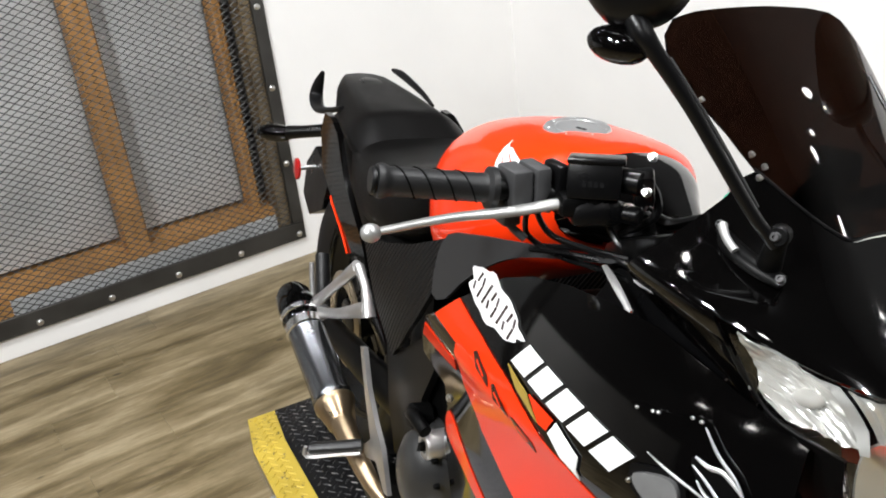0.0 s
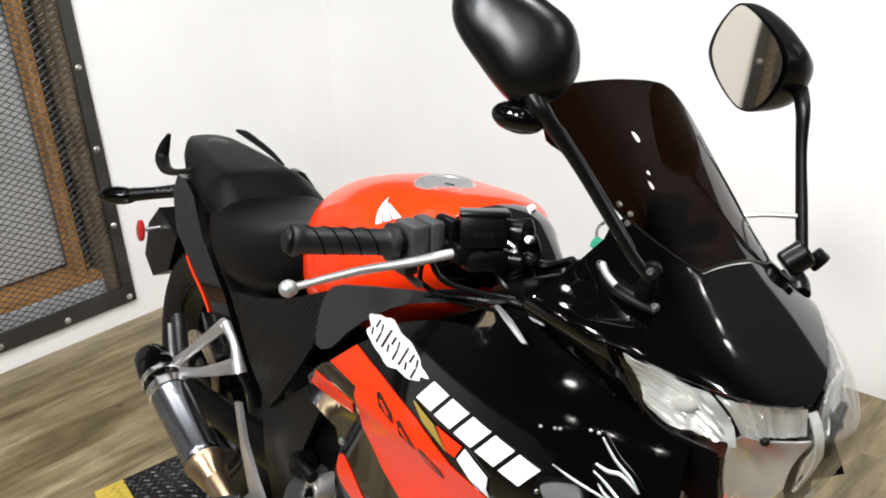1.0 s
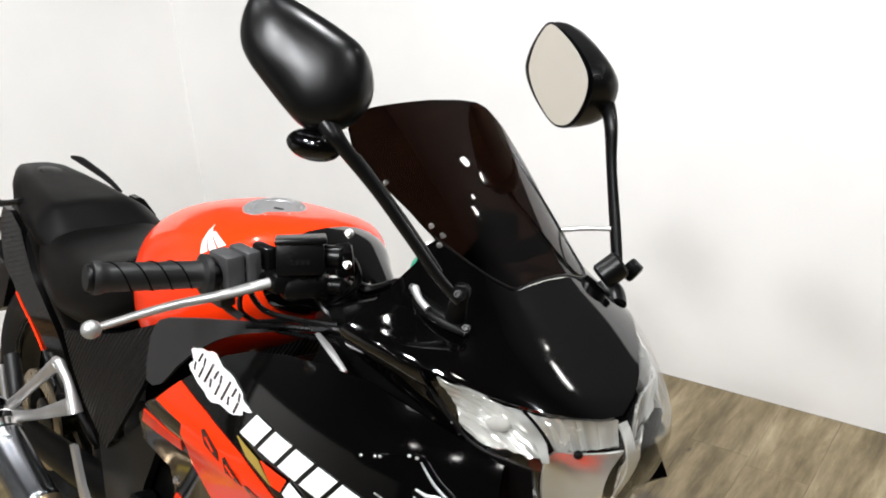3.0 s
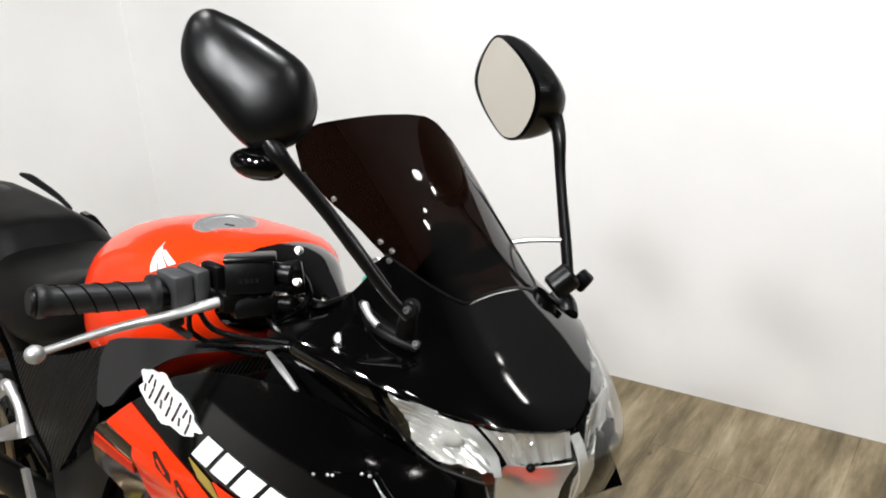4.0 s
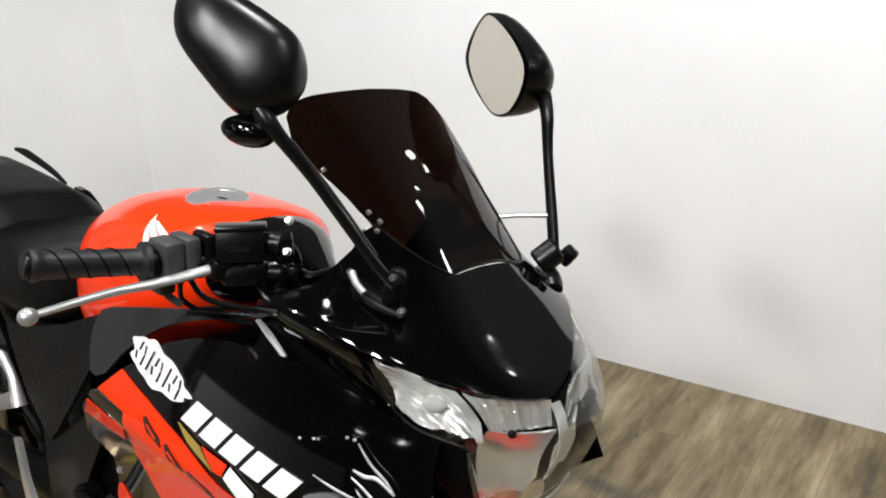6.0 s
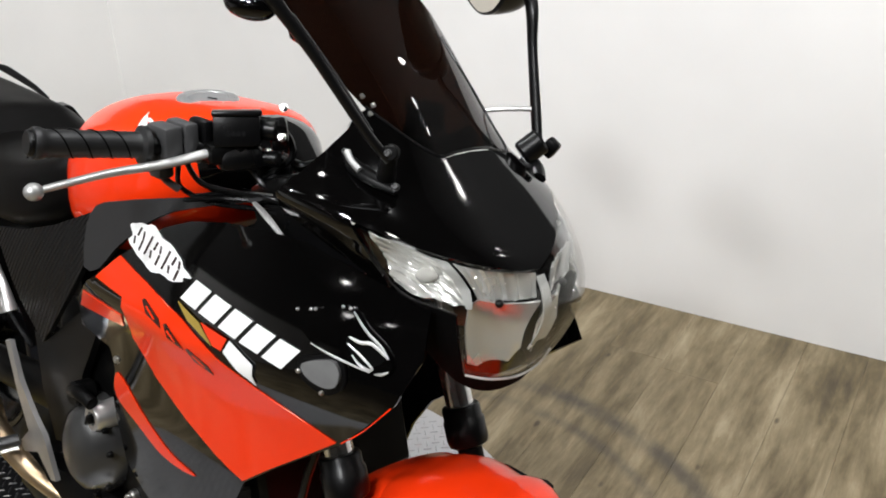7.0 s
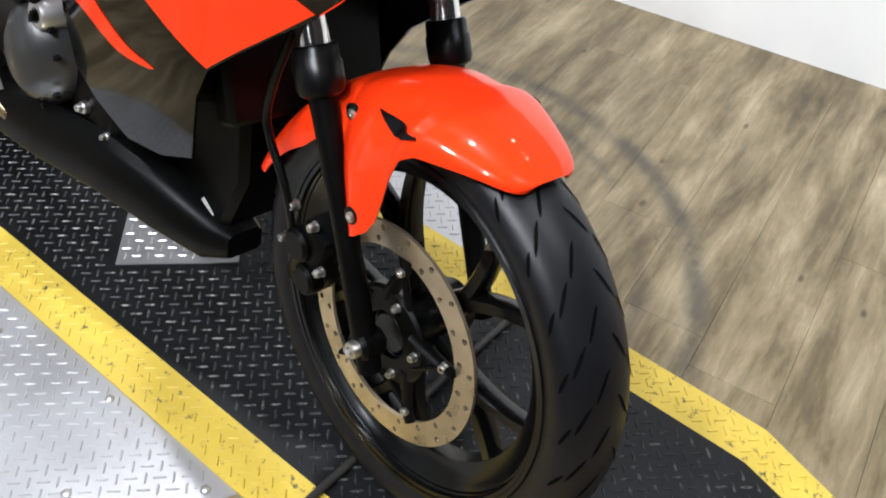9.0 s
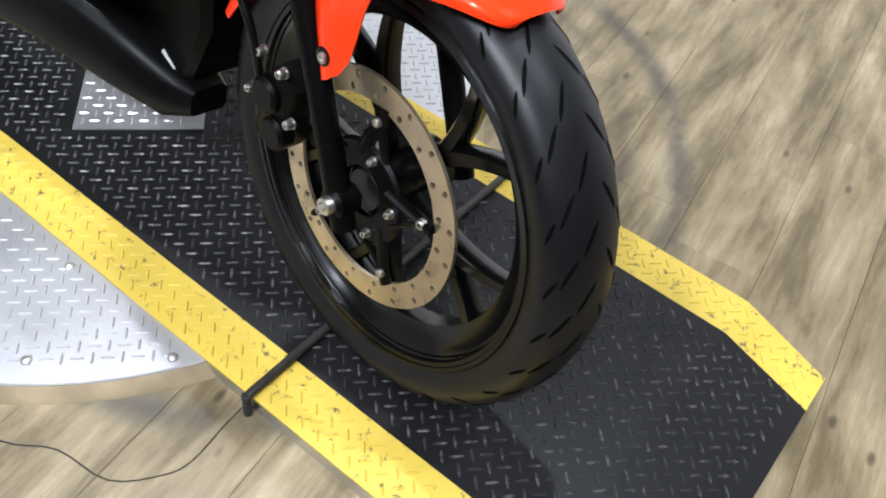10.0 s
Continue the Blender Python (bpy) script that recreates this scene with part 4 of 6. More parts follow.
fender = bp("front_fender", turned(fender_skin()), RED, label="glossy orange-red front fender")
for side in (-1, 1):
    for x, z in ((-0.087, 0.556), (-0.034, 0.463)):
        bp("bolt_recess", turned(lathe([(0, 0.0006), (0.0095, 0.0006), (0.0105, 0.0), (0.0105, -0.003)], Matrix.Translation((x - 0.002, side * (fender_y(x, z) + 0.0008), z)) @ Vector((0, side, 0)).to_track_quat("Z", "Y").to_matrix().to_4x4(), 18)), SATIN, fender)
        bp("fender_bolt", turned(bolt((x, side * (fender_y(x, z) + 0.001), z), (0, side, 0), 0.008, 0.004)), STEEL, fender)
    # the vent is not cut through; a black panel paints its shade
    v = panel([(-0.048, 0.5825), (-0.016, 0.5855), (0.020, 0.5855), (0.0225, 0.5835), (-0.009, 0.5715), (-0.029, 0.577)], lambda x, z: Vector((x, side * (fender_y(x, z) + 0.0015), z)), 0.003, 0.003, (0, side, 0))
    bp("vent", turned(v), SATIN, fender, "black triangular panel standing for the shade in the vent slot")

# ---- side fairing ----
def side_width(x, z):
    w = 0.228 - ((x + 0.38) / 0.25) ** 2 * 0.034 if x > -0.38 else 0.228 - ((x + 0.38) / 0.3) ** 2 * 0.02
    d = z - 0.73
    return w - 1.6 * d * d if d > 0 else w - (0.05 * (1 - math.exp(d / 0.1)) - 0.05 * d) - 0.09 * max(0, 0.56 - z)


FAIRING = [(-0.484, 0.753), (-0.404, 0.812), (-0.36, 0.845), (-0.317, 0.863), (-0.266, 0.874), (-0.211, 0.879), (-0.16, 0.879), (-0.101, 0.868), (-0.053, 0.857), (-0.011, 0.846), (-0.004, 0.8), (-0.024, 0.745), (-0.098, 0.668), (-0.146, 0.632), (-0.199, 0.591), (-0.2503, 0.5482), (-0.2763, 0.5028), (-0.2874, 0.4568), (-0.298, 0.4068), (-0.3638, 0.3772), (-0.4455, 0.3616), (-0.5211, 0.3844), (-0.5666, 0.4135), (-0.5726, 0.4897), (-0.5619, 0.5323), (-0.53, 0.59), (-0.53, 0.625), (-0.626, 0.622), (-0.605, 0.672)]
ORANGE = [(-0.43, 0.793), (-0.363, 0.779), (-0.295, 0.759), (-0.189, 0.709), (-0.136, 0.687), (-0.1, 0.671), (-0.147, 0.6335), (-0.2, 0.5925), (-0.2499, 0.5514), (-0.296, 0.571), (-0.347, 0.599), (-0.399, 0.636), (-0.43, 0.682), (-0.42, 0.72), (-0.416, 0.746), (-0.484, 0.75)]
SLASH = [(-0.528, 0.584), (-0.504, 0.582), (-0.4561, 0.5424), (-0.407, 0.5151), (-0.3502, 0.5066), (-0.427, 0.4973), (-0.4953, 0.5203), (-0.5441, 0.5401)]
BACK_RED = [(-0.549, 0.706), (-0.435, 0.713), (-0.447, 0.692), (-0.594, 0.667)]
FLASH = [(-0.218, 0.759), (-0.184, 0.742), (-0.185, 0.716), (-0.226, 0.744)]
MID_FLASH = [(-0.262, 0.766), (-0.222, 0.7595), (-0.229, 0.7445), (-0.241, 0.7455)]
GOLD_BAR = [(-0.303, 0.778), (-0.266, 0.765), (-0.243, 0.745), (-0.284, 0.762)]


def on_side(side, off):
    return lambda x, z: Vector((x, side * (side_width(x, z) + off), z))


# slanted blocks stand in for the maker's word, bars for the model's name
def word_blocks():
    base, end, up = Vector((-0.303, 0.783)), Vector((-0.145, 0.749)), Vector((0.020, 0.026))
    step = (end - base) / 5
    for k in range(5):
        a = base + step * (k + 0.08)
        b = base + step * (k + 0.90)
        yield a, b, up


for side in (-1, 1):
    outline = FAIRING if side < 0 else FAIRING[:8] + [(-0.075, 0.83), (-0.05, 0.785), (-0.012, 0.740)] + FAIRING[12:]
    fair = bp("side_fairing", panel(outline, on_side(side, 0.0), 0.004, 0.018, (0, side, 0)), GLOSS, label="glossy black side fairing with orange-red graphics")
    for name, line, mat, off, text in (("graphic", ORANGE, RED, 0.0016, "orange-red painted panel"), ("graphic", SLASH, RED, 0.0016, "orange-red painted slash"), ("graphic", BACK_RED, RED, 0.0016, "orange-red painted band"),
                                       ("graphic", FLASH, WHITE, 0.003, "white painted flash"), ("graphic", MID_FLASH, RED, 0.003, "orange-red painted wedge"), ("graphic", GOLD_BAR, GOLD, 0.003, "dull gold painted bar")):
        bp(name, panel(line, on_side(side, off), 0.0012, 0.012, (0, side, 0), per=4 if line is SLASH else 1), mat, fair, text, 50)
    for a, b, up in word_blocks():
        bp("decal_block", panel([tuple(p) for p in (a, b, b + up, a + up)], on_side(side, 0.0022), 0.001, 0.008, (0, side, 0)), WHITE, fair, "plain white slanted block", 50)
    badge = []
    for k in range(44):
        a = 2 * math.pi * k / 44
        r = 1.0 + 0.07 * math.sin(7 * a + 0.6) + 0.05 * math.sin(11 * a)
        u, v = 0.062 * r * math.cos(a), 0.0185 * r * math.sin(a) * (1.12 - 0.25 * math.cos(a))
        badge.append((-0.357 + 0.985 * u + 0.10 * v, 0.817 - 0.17 * u + 0.985 * v))
    bp("badge", panel(badge, on_side(side, 0.0022), 0.001, 0.01, (0, side, 0)), WHITE, fair, "white cloud-shaped sticker with dark bars", 50)
    for k in range(16):
        row, col = k % 2, k // 2
        u, v = -0.047 + 0.0128 * col + 0.003 * row, (0.0065 if row else -0.0055)
        l, h = 0.0036, 0.0042 + 0.0012 * (k * 7 % 3)
        tip = 0.003 if k % 3 else -0.002
        bar = [(-0.357 + 0.985 * (u + p) + 0.10 * (v + q), 0.817 - 0.17 * (u + p) + 0.985 * (v + q)) for p, q in ((-l / 2, -h), (l / 2, -h), (l / 2 + tip, h), (-l / 2 + tip, h))]
        bp("badge_bar", panel(bar, on_side(side, 0.0028), 0.0008, 0.01, (0, side, 0)), INK, fair, smooth=50)
    for x, z, l in ((-0.352, 0.749, 0.034), (-0.312, 0.733, 0.026), (-0.274, 0.714, 0.03)):
        bar = [(x - l / 2, z + 0.010), (x - l / 3, z + 0.013), (x + l / 2, z - 0.002), (x + l / 2 + 0.004, z - 0.012), (x - l / 4, z - 0.004)]
        slot = [(x - l / 4, z + 0.004), (x - l / 6, z + 0.006), (x + l / 3, z - 0.005), (x + l / 4, z - 0.006)]
        bp("model_bar", panel(bar, on_side(side, 0.0030), 0.0008, 0.01, (0, side, 0)), INK, fair, smooth=50)
        bp("model_slot", panel(slot, on_side(side, 0.0036), 0.0008, 0.01, (0, side, 0)), RED, fair, smooth=50)
    bp("lens_recess", panel([(-0.129, 0.764), (-0.1246, 0.7719), (-0.088, 0.7826), (-0.075, 0.7695), (-0.0767, 0.7496), (-0.0953, 0.7382), (-0.1226, 0.7485)], on_side(side, 0.003), 0.003, 0.012, (0, side, 0), per=3), SATIN, fair, "black surround of the side lamp")
    pod = panel([(-0.1195, 0.767), (-0.090, 0.7785), (-0.078, 0.769), (-0.080, 0.753), (-0.0945, 0.7485), (-0.113, 0.7545)], on_side(side, 0.0085), 0.006, 0.012, (0, side, 0), per=3)
    bp("side_lens", pod, LAMPGREY, fair, "smoky oval side lamp lens")
    for x, z in ((-0.126, 0.7555), (-0.0975, 0.740)):
        bp("lens_screw", bolt(on_side(side, 0.004)(x, z), (0, side, 0), 0.0028, 0.002), STEEL, fair)
    scoop = [(-0.1476, 0.8177), (-0.1187, 0.8233), (-0.0907, 0.8327), (-0.0795, 0.832), (-0.0613, 0.8167), (-0.0323, 0.7952), (-0.0288, 0.7839), (-0.0435, 0.7766), (-0.0722, 0.7809), (-0.1149, 0.7896)]
    bp("scoop", panel(scoop, on_side(side, 0.006), 0.009, 0.01, (0, side, 0), per=2), GLOSS, fair, "raised glossy black scoop", 25)
    # no opening is cut: a black patch paints the shade of the mouth
    hollow_line = [(-0.079, 0.805), (-0.0635, 0.803), (-0.0513, 0.803), (-0.036, 0.7935), (-0.047, 0.7835), (-0.060, 0.7845), (-0.072, 0.793)]
    bp("scoop_mouth_shade", panel(hollow_line, on_side(side, 0.0068), 0.002, 0.008, (0, side, 0), per=2), GROOVE, fair, "dull black patch standing for the shade in the scoop's mouth", 25)
    # highlights along the scoop's edges, modelled as thin bright metal lines
    for line, r in ((((-0.078, 0.831), (-0.0613, 0.8165), (-0.0431, 0.8055), (-0.0323, 0.7955)), 0.0014), (((-0.0761, 0.8066), (-0.0635, 0.804), (-0.0513, 0.8053), (-0.0328, 0.7951)), 0.0019), (((-0.1149, 0.7896), (-0.0953, 0.7847), (-0.0722, 0.7809), (-0.0478, 0.7776)), 0.0012),
                    (((-0.0761, 0.7995), (-0.0624, 0.793), (-0.0468, 0.7825), (-0.0500, 0.7800), (-0.0596, 0.7824), (-0.0691, 0.7901)), 0.0014), (((-0.043, 0.7772), (-0.036, 0.779), (-0.030, 0.783)), 0.0018)):
        n = len(line)
        bp("scoop_edge_glint", tube([on_side(side, 0.0068)(x, z) for x, z in line], [r * (0.5 if k in (0, n - 1) else 1) for k in range(n)], 8, 4), CAPMETAL, fair, "bright metal line standing for the glint along the scoop's edge")
    # bright beads imitate a dotted row of lamp reflections on the bevel
    for x, z in ((-0.1381, 0.8182), (-0.1235, 0.822), (-0.1187, 0.8233), (-0.0907, 0.8327), (-0.083, 0.833)):
        bp("edge_glint_bead", ellipsoid(on_side(side, 0.0065)(x, z), (1, 0, 0.2), 0.0022, 0.0017, 10), CAPMETAL, fair)
    bp("edge_trim", tube([on_side(side, 0.001)(x, z) for x, z in ((-0.094, 0.6725), (-0.066, 0.698), (-0.040, 0.726), (-0.026, 0.744))], 0.0007, 6, 4), RED, fair, "thin orange-red lower edge line")
    bp("fairing_bolt", bolt(on_side(side, 0.001)(-0.515, 0.612), (0, side, 0), 0.006, 0.003), STEEL, fair)

# ---- nose, screen and headlight: one skin, cut into panels ----
LEVELS = [(0.004, 0.735, 0.062, -0.04, 0.752), (0.034, 0.787, 0.103, -0.06, 0.80), (0.048, 0.836, 0.132, -0.12, 0.86), (0.0307, 0.8778, 0.1537, -0.1926, 0.8939),
          (-0.0262, 0.9168, 0.178, -0.225, 0.9294), (-0.1088, 0.9744, 0.1582, -0.2575, 0.9541), (-0.1955, 1.0585, 0.1386, -0.2664, 1.0335), (-0.284, 1.1395, 0.112, -0.304, 1.135)]
NOSE_Y = -0.00735


def nose(s, degrees, shrink=1.0):
    """The nose's skin: s climbs from chin to screen top, degrees go round from the middle; flat in front, rolled at the sides."""
    n = len(LEVELS)
    s = min(max(s, 0), n - 1 - 1e-6)
    i = int(s)
    t = s - i
    a, b, c, d = (np.array(LEVELS[min(max(k, 0), n - 1)]) for k in (i - 1, i, i + 1, i + 2))
    xc, zc, w, xe, ze = 0.5 * (2 * b + (c - a) * t + (2 * a - 5 * b + 4 * c - d) * t * t + (3 * b - a - 3 * c + d) * t ** 3)
    q = radians(degrees)
    p = Vector((xe + (xc - xe) * max(math.cos(q), 0) ** 0.78, NOSE_Y + math.copysign(w * math.sin(abs(q)) ** 0.78, q), ze + (zc - ze) * math.cos(q)))
    core = Vector((-0.11, NOSE_Y, 0.85))
    return core + (p - core) * shrink


KA, KB = 0.0025, 0.06


def nose_panel(line, thick, step=0.012, shrink=1.0, lift=0.0, per=1):
    return panel([(a * KA, s * KB) for a, s in line], lambda u, v: nose(v / KB, u / KA, shrink) + Vector((lift, 0, lift)), thick, step, (1, 0, 0.4), per=per)


LENS_TOP = [(-56.3, 3.80), (-48.1, 3.654), (-41.7, 3.507), (-34.9, 3.382), (-25.9, 3.246), (-16.5, 3.13), (-9, 3.034), (-1.8, 3.006), (3.3, 3.208), (17.2, 3.613), (30.1, 3.881), (42, 3.98), (55, 4.0)]
LENS_LOW = [(-63.6, 3.115), (-71.5, 2.2), (-67, 1.97), (-54.7, 1.995), (-47.3, 1.968), (-51.4, 1.422), (-55.8, 0.525), (-35.7, 0.516), (-14.7, 0.469), (0.2, 0.4), (18, 0.45), (36, 0.6), (48, 1.4), (56, 2.1), (62, 2.9), (62, 3.6)]
lens_line = LENS_TOP + LENS_LOW[::-1]
SEAM = [(29.6, 4.798), (13.7, 4.901), (3.7, 4.921), (-1.3, 4.906), (-6.2, 4.881), (-9.8, 4.952), (-14.1, 5.073), (-19.9, 5.244), (-23.7, 5.351), (-29.2, 5.484)]
cowl_line = [(70, 5.0), (46, 5.1)] + SEAM + [(-35.7, 5.433), (-41.3, 5.301), (-50, 5.167), (-59.6, 4.986), (-65.8, 4.829), (-74.4, 4.541), (-84, 3.95), (-88, 3.4), (-88, 2.45), (-82, 1.95), (-77, 1.95), (-74, 2.2), (-66, 3.13), (-59, 3.87)] + [(a, s + 0.04) for a, s in LENS_TOP] + [(62, 4.05), (75, 3.8), (80, 4.6)]
cowl = bp("front_cowl", nose_panel(cowl_line, 0.004), GLOSS, label="glossy black front cowl")
screen_line = [(a, s + 0.04) for a, s in SEAM] + [(-36.7, 5.797), (-43.1, 5.967), (-52.1, 6.161), (-63.6, 6.282), (-66.6, 6.58), (-58.1, 6.706), (-39.2, 6.768), (-15.7, 6.808), (0, 6.836), (17, 6.828), (33, 6.792), (42.6, 6.715), (52, 6.5), (56, 6.0), (55, 5.6), (47, 5.2)]
bp("windscreen", nose_panel(screen_line, 0.003, 0.010), SMOKE, label="dark smoked windscreen")
# thin dark line: follows the seam, then climbs the far side
bp("screen_seam", tube([nose(s, a, 1.003) for a, s in [(a, s + 0.02) for a, s in SEAM[::-1]] + [(44, 5.15), (42, 5.59), (38, 5.95), (38.6, 6.23)]], 0.0015, 6, 3), SATIN, cowl, "thin dark line along the screen's seam and up its far side")
for a, s in ((-25, 5.50), (-28.5, 5.60), (-28, 5.42), (-45, 6.06)):
    p, q = nose(s, a), nose(s, a, 1.05)
    bp("screen_screw", bolt(p + (q - p).normalized() * 0.002, q - p, 0.003, 0.0025), STEEL, cowl)
chin = bp("chin_cowl", nose_panel([(-57, 0.48), (-35.7, 0.47), (-14.7, 0.42), (0.2, 0.35), (18, 0.4), (36, 0.55), (55, 0.6), (80, 0.5), (80, 0.0), (-80, 0.0), (-80, 0.3)], 0.004, 0.01), GROOVE)
for sg in (-1, 1):
    line = [(sg * a, s) for a, s in [(-48.5, 1.93), (-55, 1.955), (-67, 1.93), (-77, 1.88), (-86, 1.5), (-86, 0.1), (-62, 0.1), (-57.5, 0.49), (-53, 1.4)]]
    bp("cheek_panel", nose_panel(line, 0.004, 0.01), GROOVE, cowl)
headlight = bp("headlight", nose_panel(lens_line, 0.003, 0.011, 1.004), CLEAR, label="clear wraparound headlight lens over chrome bowls")


def lamp_skin(line, depth, flutes=0.0, count=0.0, facets=0.0, step=0.004):
    """A reflector behind the lens: set back by depth(a, s), with upright flutes or small square facets pressed into it."""
    def place(u, v):
        a, s = u / KA, v / KB
        press = flutes * abs(math.sin(a * count)) + facets * (math.sin(a * 0.9) * math.sin(s * 16))
        return nose(s, a, 1 - depth(a, s) + press)
    return panel([(a * KA, s * KB) for a, s in line], place, 0.002, step, (1, 0, 0.4))


def hollow(ca, cs, ra, rs, rim, deep):
    """Depth that grows from a rim to a rounded middle."""
    return lambda a, s: rim + deep * (1 - min(1.0, ((a - ca) / ra) ** 2 + ((s - cs) / rs) ** 2))


for sg in (-1, 1):
    wing = [(sg * a, s) for a, s in ((-56, 3.70), (-48, 3.57), (-42, 3.43), (-39, 3.33), (-41, 2.2), (-48, 2.05), (-55, 2.07), (-66, 2.05), (-70, 2.25), (-63, 3.05))]
    bp("side_reflector", lamp_skin(wing, hollow(sg * -53, 2.7, 16, 0.9, 0.03, 0.14), facets=0.012), BOWL, headlight, "bright faceted side reflector")
    bp("side_bulb", joined(ellipsoid(nose(2.7, sg * -52, 0.86), (1, sg * 0.5, 0.1), 0.012, 0.007), cyl(nose(2.7, sg * -52, 0.78), nose(2.7, sg * -52, 0.85), 0.009, 12)), TAG, headlight)
    post = [(sg * a, s) for a, s in ((-39, 3.35), (-35, 3.30), (-35, 2.6), (-38.5, 2.15), (-42, 2.12), (-40.5, 2.4))]
    bp("divider", lamp_skin(post, lambda a, s: 0.03 + 0.03 * math.sin(s * 3.0) ** 2), BOWL, headlight, "bright upright divider")
    brow = [(sg * a, s) for a, s in ((-33.5, 3.25), (-22, 3.1), (-10, 2.98), (-3, 2.95), (-3, 2.3), (-11, 2.2), (-22, 2.2), (-33, 2.35))]
    bp("fluted_reflector", lamp_skin(brow, hollow(sg * -18, 2.3, 20, 1.0, 0.05, 0.15), 0.022, 0.75), BOWL, headlight, "chrome reflector with upright flutes")
    tray = [(sg * a, s) for a, s in ((-40, 2.0), (-33, 2.3), (-20, 2.15), (-8, 2.2), (-3, 2.25), (-4, 0.9), (-10, 0.62), (-35, 0.62), (-51, 0.66), (-46, 1.4))]
    bp("lower_reflector", lamp_skin(tray, hollow(sg * -24, 1.5, 28, 1.1, 0.06, 0.15)), BOWL, headlight, "smooth lower reflector bowl")
    bp("shade_cap", ellipsoid(nose(2.2, sg * -22, 0.86), (1, sg * 0.2, 0), 0.0045, 0.0045), SATIN, headlight, "dark bulb shade cap")
pillar = [(-3.5, 2.9), (-0.5, 2.9), (0, 1.9), (-2, 1.1), (-4.5, 1.05), (-3, 1.8)]
bp("pillar", lamp_skin(pillar, lambda a, s: 0.03), BOWL, headlight, "bright upright edge of the bowl")
for low in (LENS_LOW[:5], LENS_LOW[5:7]):
    bp("lens_rim", tube([nose(s, a, 1.006) for a, s in low], 0.001, 6, 3), SATIN, headlight)
bp("lens_rim", tube([nose(s, a, 1.006) for a, s in LENS_LOW[6:12]], 0.0013, 6, 3), TAG, headlight, "pale lower lens edge")
bp("headlight_shell", nose_panel([(a * 1.01, s) for a, s in lens_line], 0.003, 0.014, 0.6), SATIN, headlight)

# ---- mirrors ----
def mirror_head(c, wide, long, out, outline, depth, shift, flat):
    """A mirror housing: an outline with a domed back; flat: which way the glass looks along out."""
    n = len(outline)
    line = smooth_line([(a, b, 0) for a, b in outline], 5, True)
    rings = []
    for k, (sc, d) in enumerate(((1.0, -0.12), (1.0, 0.12), (0.985, 0.3), (0.93, 0.55), (0.80, 0.78), (0.58, 0.93), (0.3, 0.99), (0.05, 1.0))):
        rings.append([c + wide * (p.x * sc + shift[0] * (1 - sc)) + long * (p.y * sc + shift[1] * (1 - sc)) + out * depth * d for p in line])
    rim = [c + wide * p.x * 0.955 + long * p.y * 0.965 + out * depth * -0.12 for p in line]
    glass_ring = [c + wide * p.x * 0.95 + long * p.y * 0.96 + out * depth * -0.06 for p in line]
    return loft([glass_ring, rim] + rings), [c + wide * p.x * 0.94 + long * p.y * 0.95 + out * depth * -0.085 for p in line]


def plate_of(points):
    bm = bmesh.new()
    bm.faces.new([bm.verts.new(p) for p in points])
    bmesh.ops.recalc_face_normals(bm, faces=bm.faces)
    return bm


mW, mL, mN = Vector((0.7238, 0.6873, 0.0608)), Vector((-0.2167, 0.1428, 0.9657)), Vector((0.6551, -0.7122, 0.2523))
right_outline = [(-0.034, 0.0555), (-0.0478, 0.0478), (-0.0546, 0.025), (-0.050, 0.0023), (-0.0296, -0.025), (-0.0046, -0.0523), (0.0137, -0.0582), (0.0364, -0.051), (0.051, -0.034), (0.0537, -0.0137), (0.0464, 0.0091), (0.0273, 0.025), (0.0, 0.0419), (-0.0182, 0.051)]
shell_r, glass_r = mirror_head(Vector((-0.182, -0.236, 1.1785)), mW * 1.03, mL * 1.03, mN, right_outline, 0.034, (0.006, -0.012), 1)
head_r = bp("mirror", shell_r, SATIN, label="satin black mirror housing on a long stalk")
bp("mirror_glass", plate_of(glass_r), MIRROR, head_r, "mirror glass")
bp("stalk", tube([(-0.084, -0.132, 0.978), (-0.094, -0.150, 1.000), (-0.108, -0.176, 1.038), (-0.121, -0.202, 1.076), (-0.134, -0.228, 1.110), (-0.142, -0.237, 1.124), (-0.158, -0.240, 1.140)],
                 [0.0062, 0.0062, 0.0064, 0.007, 0.0082, 0.0105, 0.0105], 14, 5, 0.8), SATIN, head_r)
bp("stalk_rib", tube([(-0.097, -0.144, 1.004), (-0.112, -0.180, 1.056), (-0.128, -0.220, 1.108)], 0.0014, 8, 5), SWITCH, head_r)
bp("stalk_joint", ellipsoid((-0.158, -0.244, 1.112), (-0.80, -0.55, 0.12), 0.024, 0.0135), GLOSS, head_r, "glossy black rounded joint")
bracket = bp("mirror_bracket", joined(tube([(-0.146, -0.126, 0.966), (-0.130, -0.131, 0.960), (-0.104, -0.128, 0.953), (-0.082, -0.119, 0.947)], [0.006, 0.0095, 0.0095, 0.0075], 12, 5, 0.7),
             tube([(-0.096, -0.122, 0.956), (-0.090, -0.127, 0.968), (-0.086, -0.129, 0.982)], [0.010, 0.009, 0.008], 12, 4), cyl((-0.094, -0.118, 0.982), (-0.080, -0.136, 0.986), 0.0085, 14)), MATTE, head_r, "black bolted mirror bracket")
bp("bracket_pin", tube([(-0.143, -0.132, 0.973), (-0.131, -0.137, 0.967), (-0.117, -0.138, 0.961)], [0.0042, 0.0035, 0.0035], 10, 3), LEVER, head_r, "worn bare metal pin")
